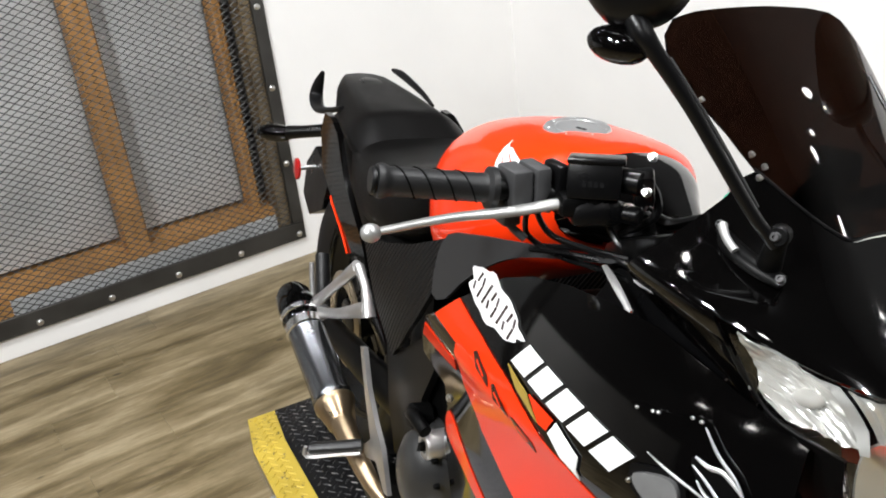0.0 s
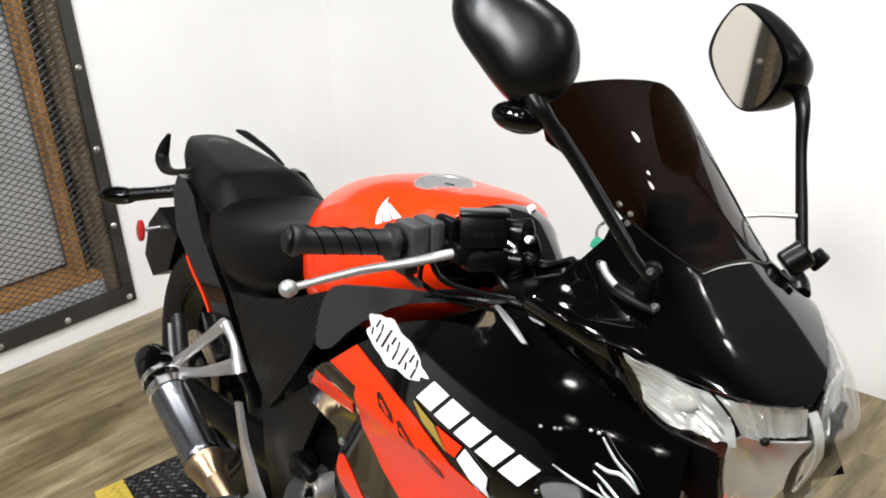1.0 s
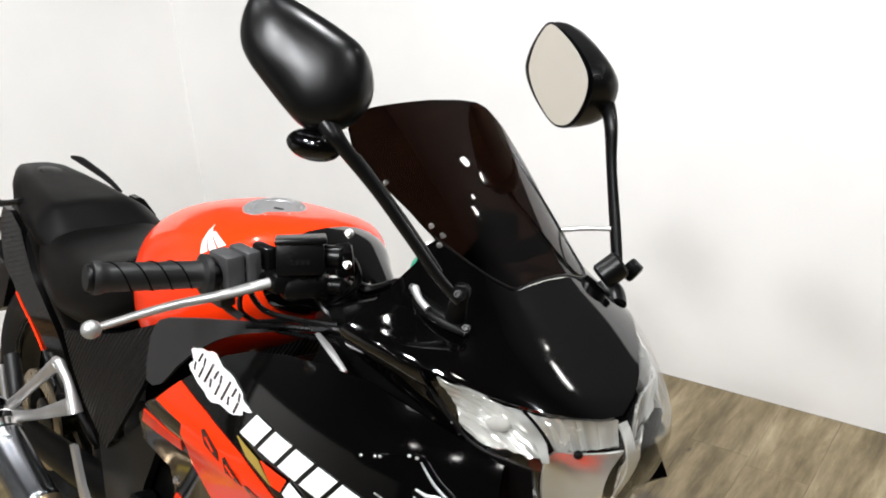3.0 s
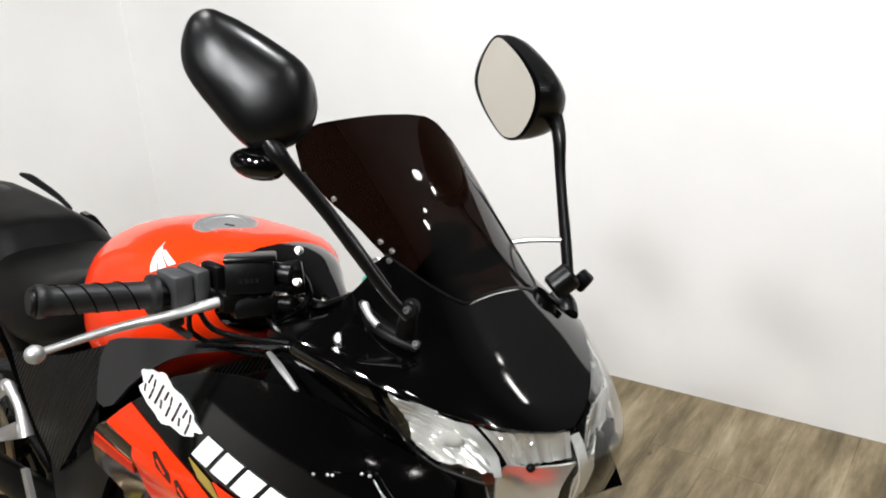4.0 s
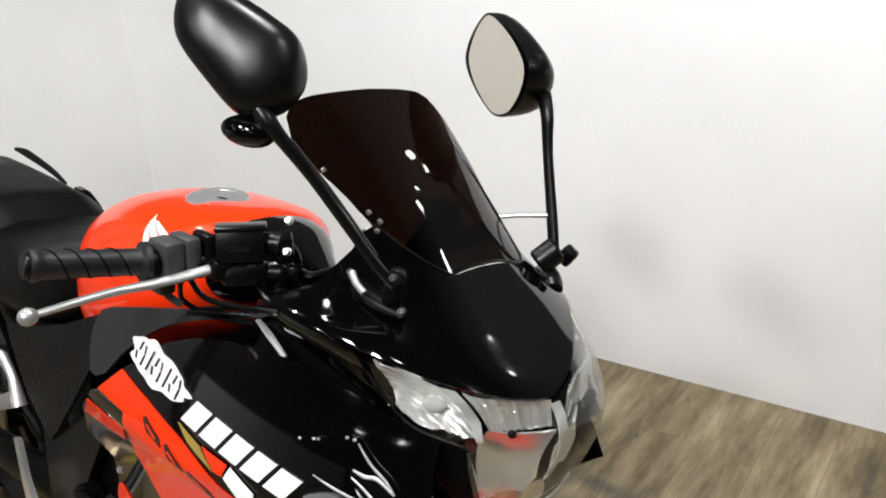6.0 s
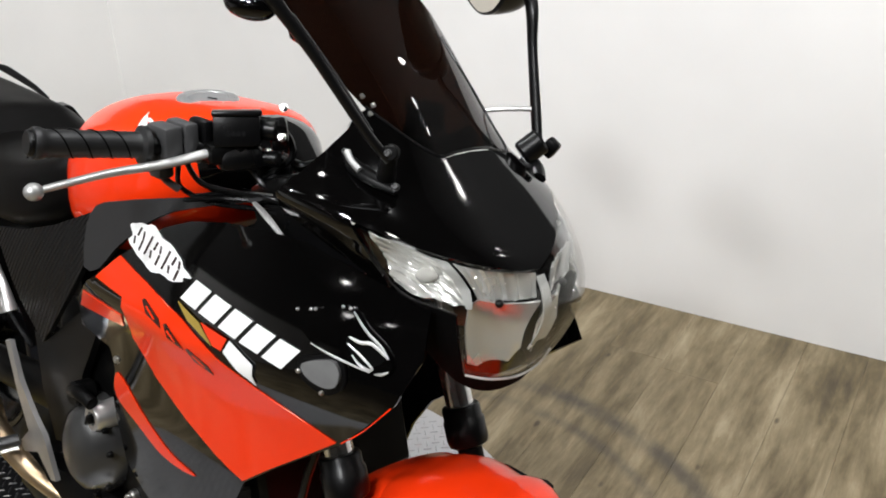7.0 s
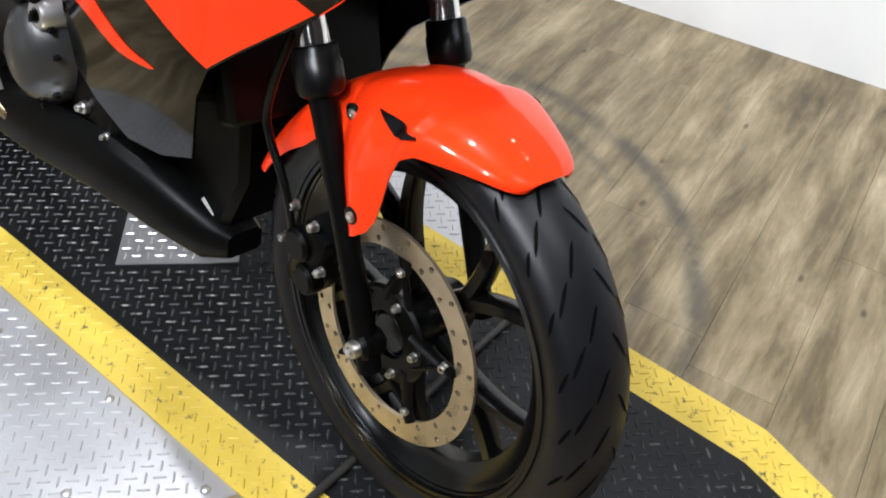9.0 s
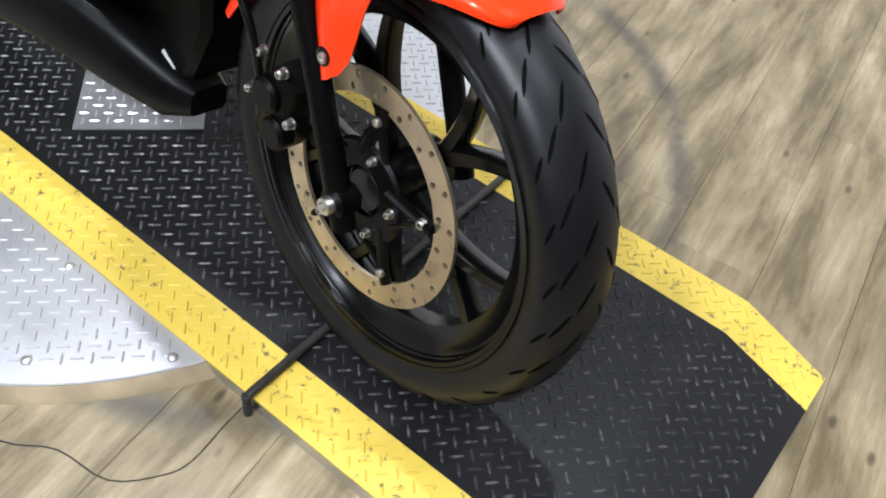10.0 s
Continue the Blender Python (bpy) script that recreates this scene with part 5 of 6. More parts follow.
for cc, ax in (((-0.080, -0.124, 0.951), (0.4, -0.7, 0.5)), ((-0.081, -0.137, 0.986), (0.5, -0.8, 0.2)), ((-0.146, -0.131, 0.972), (0.0, -0.8, 0.6))):
    bp("bracket_bolt", bolt(cc, ax, 0.0045, 0.004), SWITCH, head_r)

left_points = [(-0.272, 1.2205), (-0.283, 1.205), (-0.287, 1.18), (-0.281, 1.157), (-0.256, 1.131), (-0.222, 1.108), (-0.203, 1.104), (-0.188, 1.113), (-0.182, 1.14), (-0.189, 1.168), (-0.215, 1.193), (-0.249, 1.2135)]
lc = Vector((-0.234, 0.163, 1.166))
TURN, NOD = radians(23), radians(4.5)
lN = Vector((math.sin(TURN) * math.cos(NOD), math.cos(TURN) * math.cos(NOD), math.sin(NOD)))
lW = Vector((math.cos(TURN), -math.sin(TURN), 0))
lL = lN.cross(lW)
if lL.z < 0:
    lL = -lL
ACROSS = Vector((0.75, 0.66, 0))
left_outline = []
for x, z in left_points:
    up = (z - lc.z) * 1.03
    over = 0.75 * (x - lc.x) * 1.04 + 0.239 * up
    tall = up / lL.z
    left_outline.append(((over - tall * ACROSS.dot(lL)) / ACROSS.dot(lW), tall))
shell_l, glass_l = mirror_head(lc, lW, lL, lN, left_outline, 0.042, (0.03, -0.035), 1)
head_l = bp("mirror", shell_l, SATIN, label="black mirror turned so its pale glass shows")
spin = Matrix.Translation(lc - lN * 0.003) @ Matrix.Rotation(radians(-2), 4, "Z") @ Matrix.Translation(-lc)
bp("mirror_glass", plate_of([spin @ q for q in glass_l]), MIRROR, head_l, "mirror glass reflecting the pale room")
bp("stalk", tube([(-0.108, 0.145, 0.955), (-0.122, 0.15, 1.0), (-0.142, 0.155, 1.07), (-0.152, 0.158, 1.115), (-0.165, 0.165, 1.135)], [0.0068, 0.0072, 0.0066, 0.0085, 0.0095], 14, 5, 0.75), SATIN, head_l)
bp("mirror_bracket", joined(cyl((-0.112, 0.118, 0.952), (-0.098, 0.136, 0.972), 0.016, 18), tube([(-0.115, 0.128, 0.948), (-0.1, 0.13, 0.937), (-0.088, 0.122, 0.928)], [0.012, 0.014, 0.012], 12, 4, 0.8), box(0.018, 0.016, 0.022, pose(-0.094, 0.15, 0.962, 10, 35, 20), 0.004, 2)), SATIN, head_l, "black bolted mirror bracket")
bp("clip_wire", tube([(-0.125, 0.145, 1.003), (-0.15, 0.125, 1.0), (-0.17, 0.11, 0.995)], 0.003, 8, 4), ALU, head_l)

# ---- tank, covers and seats ----
TANK = [(-0.835, 0.05, 0.835, 0.71), (-0.808, 0.098, 0.880, 0.678), (-0.745, 0.130, 0.916, 0.672), (-0.65, 0.146, 0.940, 0.70), (-0.56, 0.148, 0.946, 0.745), (-0.505, 0.138, 0.947, 0.775), (-0.478, 0.118, 0.945, 0.79), (-0.462, 0.098, 0.941, 0.81), (-0.457, 0.085, 0.934, 0.82)]
tank = bp("fuel_tank", body(TANK, 2.5, 5, 40), RED, label="glossy orange-red fuel tank")
cap_m = pose(-0.567, -0.012, 0.9425, 5, 3, 0) @ Matrix.Scale(0.9, 4)
bp("fuel_cap", lathe([(0, 0.006), (0.030, 0.006), (0.0305, 0.0052), (0.0315, 0.0052), (0.032, 0.0062), (0.046, 0.0055), (0.048, 0.003), (0.049, -0.016)], cap_m, 40), CAPMETAL, tank, "round brushed-metal fuel cap")
bp("key_slot", box(0.017, 0.0055, 0.002, cap_m @ pose(0.012, 0, 0.0062, 0, 0, 25), 0.001), SATIN, tank)
for k in range(7):
    a = 2 * math.pi * k / 7
    bp("cap_screw", cyl(cap_m @ Vector((0.041 * math.cos(a), 0.041 * math.sin(a), 0.004)), cap_m @ Vector((0.041 * math.cos(a), 0.041 * math.sin(a), 0.007)), 0.0018, 8), CAPMETAL, tank)


def tank_side(x, z, side, off=0.0015):
    """A place on the tank's flank."""
    xs = [s[0] for s in TANK]
    w, top, low = (float(np.interp(x, xs, [s[k] for s in TANK])) for k in (1, 2, 3))
    mid, h = (top + low) / 2, (top - low) / 2
    q = min(0.999, abs((z - mid) / h))
    return Vector((x, side * (w * (1 - q ** 2.5) ** 0.4 + off), z))


for side in (-1, 1):
    # a wing of three feathers
    tip, low, out = Vector((-0.578, 0.930)), Vector((-0.547, 0.903)), Vector((-0.513, 0.921))
    for k in range(3):
        q0, q1 = low + (out - low) * 0.34 * k, low + (out - low) * (0.34 * k + 0.27)
        line = [tuple(v) for v in (tip + (q0 - tip) * 0.16 * k, q0, q1, tip + (q1 - tip) * (0.16 * k + 0.03))]
        bp("wing_stripe", panel(line, lambda x, z: tank_side(x, z, side, 0.003), 0.001, 0.01, (0, side, 0)), WHITE, tank, "plain white wing-like stripe", 50)
    knee = [(-0.632, 0.705), (-0.622, 0.765), (-0.592, 0.805), (-0.54, 0.824), (-0.47, 0.845), (-0.40, 0.864), (-0.33, 0.881), (-0.27, 0.895), (-0.268, 0.891), (-0.33, 0.872), (-0.41, 0.844), (-0.478, 0.806), (-0.544, 0.757), (-0.59, 0.715)]
    bp("knee_cover", panel(knee, lambda x, z: Vector((x, side * (0.168 - 0.5 * max(0, x + 0.45) ** 2 - 0.15 * max(0, z - 0.84)), z)), 0.006, 0.012, (0, side, 0), per=2), KNEE, label="matte dark grey knee cover")
bp("tank_nose", body([(-0.475, 0.102, 0.942, 0.82), (-0.445, 0.090, 0.940, 0.83), (-0.42, 0.075, 0.934, 0.84), (-0.395, 0.058, 0.922, 0.84), (-0.365, 0.042, 0.902, 0.84), (-0.345, 0.025, 0.885, 0.845)], 2.4, 4), GLOSS, label="black cover ahead of the tank")
bp("rider_seat", body([(-0.80, 0.05, 0.82, 0.74), (-0.83, 0.095, 0.826, 0.715), (-0.88, 0.120, 0.81, 0.68), (-0.97, 0.134, 0.79, 0.652), (-1.08, 0.132, 0.782, 0.645), (-1.17, 0.115, 0.79, 0.67)], 3.5, 5, 36), VINYL, label="black vinyl rider seat")
PILLION = [(-1.115, 0.770, 0.085, 0.768, 0.112, 0.762, 0.112, 0.748), (-1.150, 0.796, 0.082, 0.790, 0.113, 0.776, 0.115, 0.750), (-1.186, 0.817, 0.080, 0.809, 0.112, 0.788, 0.117, 0.756), (-1.200, 0.8225, 0.078, 0.815, 0.110, 0.793, 0.116, 0.760),
           (-1.225, 0.824, 0.074, 0.819, 0.106, 0.796, 0.112, 0.764), (-1.30, 0.829, 0.068, 0.826, 0.096, 0.802, 0.102, 0.770), (-1.38, 0.836, 0.056, 0.834, 0.080, 0.812, 0.086, 0.780), (-1.45, 0.842, 0.044, 0.840, 0.060, 0.823, 0.064, 0.792), (-1.495, 0.841, 0.032, 0.838, 0.042, 0.826, 0.044, 0.800), (-1.505, 0.832, 0.026, 0.830, 0.034, 0.822, 0.036, 0.805)]
rings = []
for x, zc, y1, z1, y2, z2, y3, z3 in PILLION:
    half = smooth_line([(0, zc, 0), (y1 * 0.6, zc * 0.4 + z1 * 0.6 + 0.001, 0), (y1, z1, 0), (y2, z2, 0), (y3, (z2 + z3) / 2, 0), (y3 * 0.97, z3, 0)], 3)
    rings.append([Vector((x, p.x, p.y)) for p in half] + [Vector((x, -p.x, p.y)) for p in half[:0:-1]])
pillion = bp("pillion_seat", loft(rings), VINYL, label="raised black vinyl pillion seat with a creased front", smooth=28)
bp("tail_cowl", body([(-1.38, 0.075, 0.835, 0.74), (-1.43, 0.06, 0.842, 0.72), (-1.49, 0.045, 0.838, 0.72), (-1.53, 0.03, 0.822, 0.735), (-1.55, 0.012, 0.805, 0.75)], 2.6, 4), SATIN, label="black tail cowl behind the seat")
bp("under_seat", body([(-0.80, 0.09, 0.72, 0.45), (-0.95, 0.105, 0.68, 0.48), (-1.15, 0.10, 0.73, 0.58), (-1.35, 0.085, 0.77, 0.66), (-1.5, 0.06, 0.76, 0.69)], 3.0, 4), MATTE, label="dark frame and air box under the seat")
for side in (-1, 1):
    tail = [(-1.305, 0.800), (-1.325, 0.762), (-1.30, 0.688), (-1.212, 0.632), (-1.148, 0.598), (-1.03, 0.505), (-0.93, 0.452), (-0.905, 0.468), (-1.05, 0.632), (-1.155, 0.705), (-1.215, 0.778), (-1.26, 0.798)]
    tp = bp("tail_fairing", panel(tail, lambda x, z: Vector((x, side * (0.122 + 0.012 * math.sin(max(0, (z - 0.45)) * 7)), z)), 0.012, 0.02, (0, side, 0)), GLOSS, label="slim glossy black tail fairing")
    bp("pinstripe", tube([Vector((x, side * 0.134, z)) for x, z in ((-1.24, 0.648), (-1.214, 0.63), (-1.15, 0.596), (-1.12, 0.572))], 0.0022, 8, 5), RED, tp, "thin orange-red edge stripe")
    rail = [(-1.31, -0.095, 0.806), (-1.38, -0.108, 0.786), (-1.45, -0.104, 0.778), (-1.497, -0.096, 0.792), (-1.49, -0.092, 0.822), (-1.474, -0.088, 0.848)] if side < 0 else [(-1.29, 0.092, 0.812), (-1.36, 0.098, 0.822), (-1.43, 0.097, 0.832), (-1.49, 0.094, 0.840), (-1.525, 0.088, 0.842)]
    bp("grab_rail", tube(rail, [0.008, 0.012, 0.014, 0.015, 0.011, 0.004] if side < 0 else [0.004, 0.006, 0.0075, 0.008, 0.004], 12, 5, 0.6 if side < 0 else 1.0), GREY_PL, label="dark grey grab rail")
    sg = bp("turn_signal", ellipsoid((-1.585, side * 0.165, 0.690), (-0.55, side * 0.8, -0.02), 0.046, 0.021), GLOSS, label="black rear turn signal on a stalk")
    bp("signal_stalk", tube([(-1.50, side * 0.05, 0.715), (-1.53, side * 0.10, 0.705), (-1.565, side * 0.14, 0.695)], [0.016, 0.014, 0.016], 10, 4), SATIN, sg)
hanger = bp("plate_hanger", loft([[Vector((x, y, z)) for x, z in ((-1.52, 0.60), (-1.64, 0.64), (-1.72, 0.58), (-1.75, 0.49), (-1.69, 0.452), (-1.58, 0.50))] for y in (-0.055, -0.045, 0.045, 0.055)]), SATIN, label="black plate hanger under the tail", smooth=20)
bp("side_reflector", lathe([(0, 0.004), (0.016, 0.0035), (0.021, 0.001), (0.021, -0.005)], pose(-1.638, -0.102, 0.587, 90, 0, 8) @ Matrix.Diagonal((0.8, 1.25, 1, 1)), 24), REDGLASS, hanger, "round red side reflector")
bp("reflector_stem", cyl((-1.635, -0.05, 0.592), (-1.637, -0.097, 0.588), 0.005, 10), STEEL, hanger)

# ---- frame covers, pegs, engine and exhaust ----
for side in (-1, 1):
    cover = [(-0.945, 0.676), (-0.84, 0.70), (-0.74, 0.735), (-0.63, 0.785), (-0.632, 0.735), (-0.66, 0.683), (-0.692, 0.641), (-0.76, 0.565), (-0.814, 0.515), (-0.875, 0.575)]
    bp("side_cover", panel(cover, lambda x, z: Vector((x, side * (0.148 + 0.014 * math.sin((z - 0.5) * 11)), z)), 0.008, 0.018, (0, side, 0)), CARBON, label="ribbed black side cover")
    lower = [(-0.86, 0.515), (-0.80, 0.53), (-0.66, 0.635), (-0.645, 0.60), (-0.70, 0.50), (-0.735, 0.36), (-0.80, 0.34), (-0.84, 0.42)]
    bp("frame_plate", panel(lower, lambda x, z: Vector((x, side * 0.142, z)), 0.012, 0.025, (0, side, 0)), GREY_PL, label="dark grey frame plate")
    heel = [(-0.885, 0.50), (-0.868, 0.505), (-0.842, 0.445), (-0.80, 0.40), (-0.765, 0.375), (-0.728, 0.31), (-0.745, 0.305), (-0.79, 0.335), (-0.845, 0.31), (-0.85, 0.33), (-0.82, 0.36), (-0.855, 0.42)]
    hp = bp("heel_plate", panel(heel, lambda x, z: Vector((x, side * (0.178 + 0.02 * max(0, z - 0.4)), z)), 0.008, 0.02, (0, side, 0)), ALU, label="cast aluminium rider foot bracket")
    peg = bp("foot_peg", tube([(-0.832, side * 0.188, 0.343), (-0.850, side * 0.228, 0.335), (-0.868, side * 0.268, 0.328)], [0.012, 0.0125, 0.0115], 12, 3, 0.8), GRIP, label="rubber-covered rider foot peg")
    bp("peg_plate", tube([(-0.832, side * 0.19, 0.329), (-0.852, side * 0.23, 0.321), (-0.872, side * 0.272, 0.312), (-0.872, side * 0.274, 0.330)], [0.007, 0.007, 0.0065, 0.004], 8, 3, 0.7), ALU, peg, "bare metal peg casting")
    bk = bp("pillion_bracket", joined(tube([(-1.0, side * 0.152, 0.595), (-1.11, side * 0.168, 0.505), (-1.22, side * 0.175, 0.42)], [0.010, 0.0075, 0.011], 10, 4, 1.3), tube([(-0.94, side * 0.152, 0.54), (-1.08, side * 0.168, 0.47), (-1.22, side * 0.175, 0.415)], [0.012, 0.0075, 0.011], 10, 4, 1.3),
            tube([(-1.0, side * 0.15, 0.595), (-0.96, side * 0.15, 0.572), (-0.935, side * 0.15, 0.527)], [0.010, 0.008, 0.014], 10, 4), cyl((-1.185, side * 0.155, 0.425), (-1.235, side * 0.185, 0.40), 0.016, 14)), ALU, label="cast aluminium pillion foot bracket")
    bp("folded_peg", tube([(-1.205, side * 0.175, 0.44), (-1.228, side * 0.172, 0.515)], [0.006, 0.005], 10, 1), ALU, bk)
    bp("peg_rubber", tube([(-1.245, side * 0.14, 0.43), (-1.30, side * 0.13, 0.50)], [0.016, 0.015], 10, 1), GRIP, bk)

engine = bp("engine", joined(box(0.36, 0.24, 0.30, pose(-0.68, 0, 0.42, 0, 8, 0), 0.04, 3), box(0.18, 0.20, 0.34, pose(-0.50, 0, 0.56, 0, -25, 0), 0.03, 2)), MATTE, label="dark engine block behind the fairing")
bp("clutch_cover", lathe([(0, 0.045), (0.045, 0.042), (0.066, 0.03), (0.078, 0.008), (0.085, 0.0), (0.085, -0.03)], Matrix.Translation((-0.668, -0.135, 0.392)) @ pose(0, 0, 0, 90, 0, 0) @ Matrix.Diagonal((0.74, 0.98, 1, 1)), 36), COVER, engine, "rounded dark metal clutch cover")
bp("cover_boss", joined(cyl((-0.69, -0.13, 0.475), (-0.69, -0.165, 0.478), 0.02, 18), tube([(-0.695, -0.16, 0.48), (-0.66, -0.168, 0.495), (-0.625, -0.165, 0.49)], 0.01, 10, 4)), MATTE, engine)
bp("oil_cap", lathe([(0.010, 0.004), (0.011, 0.012), (0.019, 0.012), (0.021, 0.008), (0.022, -0.03)], pose(-0.632, -0.152, 0.462, 90, 0, 0), 22), ALU, engine, "bare metal oil filler ring")
bp("oil_plug", joined(cyl((-0.632, -0.144, 0.462), (-0.632, -0.162, 0.462), 0.0095, 14), box(0.006, 0.012, 0.019, pose(-0.632, -0.167, 0.462, 0, 20, 0), 0.002)), MATTE, engine)
for x, z in ((-0.735, 0.37), (-0.71, 0.325), (-0.645, 0.318), (-0.608, 0.35), (-0.602, 0.41), (-0.615, 0.445)):
    bp("cover_bolt", bolt((x, -0.15, z), (0, -1, 0), 0.006, 0.006), MATTE, engine)
for c, size in (((-0.582, -0.13, 0.338), 0.008), ((-0.537, -0.12, 0.31), 0.006)):
    bp("mount_bolt", joined(bolt(c, (0.2, -1, 0.3), size, 0.008), cyl(Vector(c), Vector(c) + Vector((0, 0.05, 0)), size * 1.2, 12)), STEEL, engine)
bp("radiator", box(0.035, 0.26, 0.25, pose(-0.30, 0, 0.58, 0, -18, 0), 0.008, 1), MATTE, label="dark radiator behind the front wheel")
shroud = bp("lower_shroud", loft([[Vector((x + dx, y, z)) for x, z in ((-0.43, 0.25), (-0.405, 0.222), (-0.335, 0.25), (-0.30, 0.34), (-0.31, 0.50), (-0.37, 0.56), (-0.43, 0.50))] for y, dx in ((-0.062, -0.01), (-0.05, 0.0), (0.05, 0.0), (0.062, -0.01))]), MATTE, label="black shroud round the down pipe", smooth=25)
bp("sticker", box(0.03, 0.001, 0.022, pose(-0.372, -0.0635, 0.262, 0, 35, 0), 0.0), TAG, shroud, "pale worn sticker")
pipe = bp("exhaust_pipe", loft([[Vector((x, y + sy * a, z + sz * b)) for a, b in ((-1, -0.75), (-0.8, -1), (0.8, -1), (1, -0.75), (1, 0.6), (0.7, 1), (-0.7, 1), (-1, 0.6))] for x, y, z, sy, sz in
            ((-0.322, -0.03, 0.222, 0.03, 0.02), (-0.36, -0.04, 0.226, 0.046, 0.036), (-0.44, -0.062, 0.250, 0.052, 0.048), (-0.56, -0.086, 0.266, 0.05, 0.054), (-0.68, -0.113, 0.264, 0.045, 0.053), (-0.80, -0.14, 0.263, 0.035, 0.043), (-0.86, -0.155, 0.262, 0.022, 0.025))]), MATTE, label="wide black exhaust collector under the engine", smooth=50)
bp("link_pipe", tube([(-0.74, -0.155, 0.260), (-0.81, -0.180, 0.288), (-0.88, -0.188, 0.310), (-0.945, -0.191, 0.325)], [0.014, 0.016, 0.019, 0.024], 18, 5), TITAN, pipe, "heat-tinted steel link pipe")
ma, mb = Vector((-0.985, -0.193, 0.340)), Vector((-1.235, -0.210, 0.448))
mdir = (mb - ma).normalized()
mm = Matrix.Translation(ma) @ mdir.to_track_quat("Z", "Y").to_matrix().to_4x4()
silencer = bp("muffler", lathe([(0, -0.005), (0.030, -0.005), (0.036, 0.004), (0.037, 0.008), (0.036, 0.012), (0.036, 0.165), (0.0365, 0.17)], mm, 40), MUFFLER, label="slim round steel muffler with a black end cap")
bp("muffler_cone", lathe([(0.023, -0.06), (0.025, -0.055), (0.033, -0.022), (0.0375, -0.012), (0.0375, -0.002), (0.030, -0.002)], mm, 36), TITAN, silencer, "bronze-coloured inlet cone")
bp("muffler_band", lathe([(0.0365, 0.168), (0.039, 0.170), (0.039, 0.188), (0.0365, 0.190)], mm, 36), CHROME, silencer, "bright clamp band")
bp("end_cap", lathe([(0.036, 0.19), (0.0385, 0.195), (0.038, 0.235), (0.034, 0.268), (0.026, 0.282), (0.022, 0.282), (0.020, 0.24), (0, 0.235)], mm, 36), GLOSS, silencer, "black end cap")
bp("muffler_strap", lathe([(0.0385, 0.205), (0.040, 0.206), (0.040, 0.216), (0.0385, 0.217)], mm, 36), CHROME, silencer)
bp("muffler_bracket", tube([(-1.165, -0.20, 0.45), (-1.18, -0.18, 0.44), (-1.20, -0.17, 0.425)], 0.009, 10, 3), ALU, silencer)
bp("side_stand", tube([(-0.72, 0.15, 0.30), (-0.74, 0.21, 0.16), (-0.75, 0.253, 0.052)], [0.012, 0.011, 0.014], 10, 3), MATTE, label="black sidestand")

# ---- handlebars and controls ----
for side in (-1, 1):
    drop = 0.05 if side > 0 else 0.0
    gi, go = Vector((-0.352, side * (0.236 - drop / 2), 0.945 - drop)), Vector((-0.366, side * (0.348 - drop / 2), 0.954 - drop))
    gd = (go - gi).normalized()
    gm = Matrix.Translation(gi) @ gd.to_track_quat("Z", "Y").to_matrix().to_4x4()
    L = (go - gi).length
    bar = bp("handlebar", tube([(-0.30, side * 0.105, 0.925), (-0.325, side * 0.16, 0.937), gi, go], 0.011, 14, 4), MATTE, label="black clip-on handlebar with rubber grip")
    prof = [(0.011, -0.004), (0.021, -0.003), (0.021, 0.003), (0.0148, 0.006)] + [(0.0143 + (0.0002 if k % 2 else -0.0002), 0.008 + (L - 0.02) * k / 24) for k in range(25)] + [(0.0160, L - 0.008), (0.0168, L - 0.004), (0.0160, L), (0.011, L + 0.001), (0, L + 0.001)]
    bp("grip", lathe(prof, gm, 28), GRIP, bar, "ribbed black rubber grip")
    # dark lines laid on the grip stand for the shade in its grooves
    for k in range(4):
        z0 = L * (0.2 + 0.18 * k)
        bp("grip_groove_shade", tube([gm @ Vector((0.0148 * math.cos(a), 0.0148 * math.sin(a), z0 + 0.022 * a / 3.1)) for a in (radians(d) for d in range(-90, 271, 40))], 0.0009, 6, 2), GROOVE, bar)
    bp("bar_end", cyl(go, go + gd * 0.006, 0.0135, 18), SATIN, bar)
    sw = bp("switch_housing", joined(box(0.040, 0.022, 0.040, pose(-0.348, side * 0.212, 0.947, 4, 0, 0), 0.004, 2), box(0.042, 0.017, 0.042, pose(-0.346, side * 0.1915, 0.949, 4, 0, 0), 0.004, 2), box(0.026, 0.02, 0.03, pose(-0.352, side * 0.215, 0.922, 4, 0, 0), 0.005, 2)), SWITCH, bar, "worn grey switch housing")
    bp("bar_clamp", box(0.034, 0.014, 0.05, pose(-0.338, side * 0.172, 0.948, 4, 0, 0), 0.005, 2), SATIN, bar)
    bp("throttle_guide", tube([(-0.352, side * 0.216, 0.922), (-0.353, side * 0.21, 0.905), (-0.345, side * 0.196, 0.892)], 0.0042, 10, 4), SWITCH, bar)
    for dy in (0.186, 0.203, 0.219):
        bp("housing_screw", cyl((-0.326, side * dy, 0.929), (-0.322, side * dy, 0.929), 0.003, 8), STEEL, bar)
    bp("switch_button", ellipsoid((-0.366, side * 0.205, 0.955), (1, 0, 0), 0.008, 0.006), REDGLASS if side < 0 else GREY_PL, bar)
mc = bp("brake_reservoir", joined(box(0.042, 0.05, 0.034, pose(-0.302, -0.152, 0.965, 4, -8, -35), 0.002, 2), box(0.036, 0.05, 0.026, pose(-0.298, -0.15, 0.934, 4, -8, -22), 0.008, 2)), SATIN, label="black brake fluid reservoir")
bp("reservoir_lid", box(0.045, 0.054, 0.006, pose(-0.3025, -0.152, 0.984, 4, -8, -35), 0.002, 2), SATIN, mc)
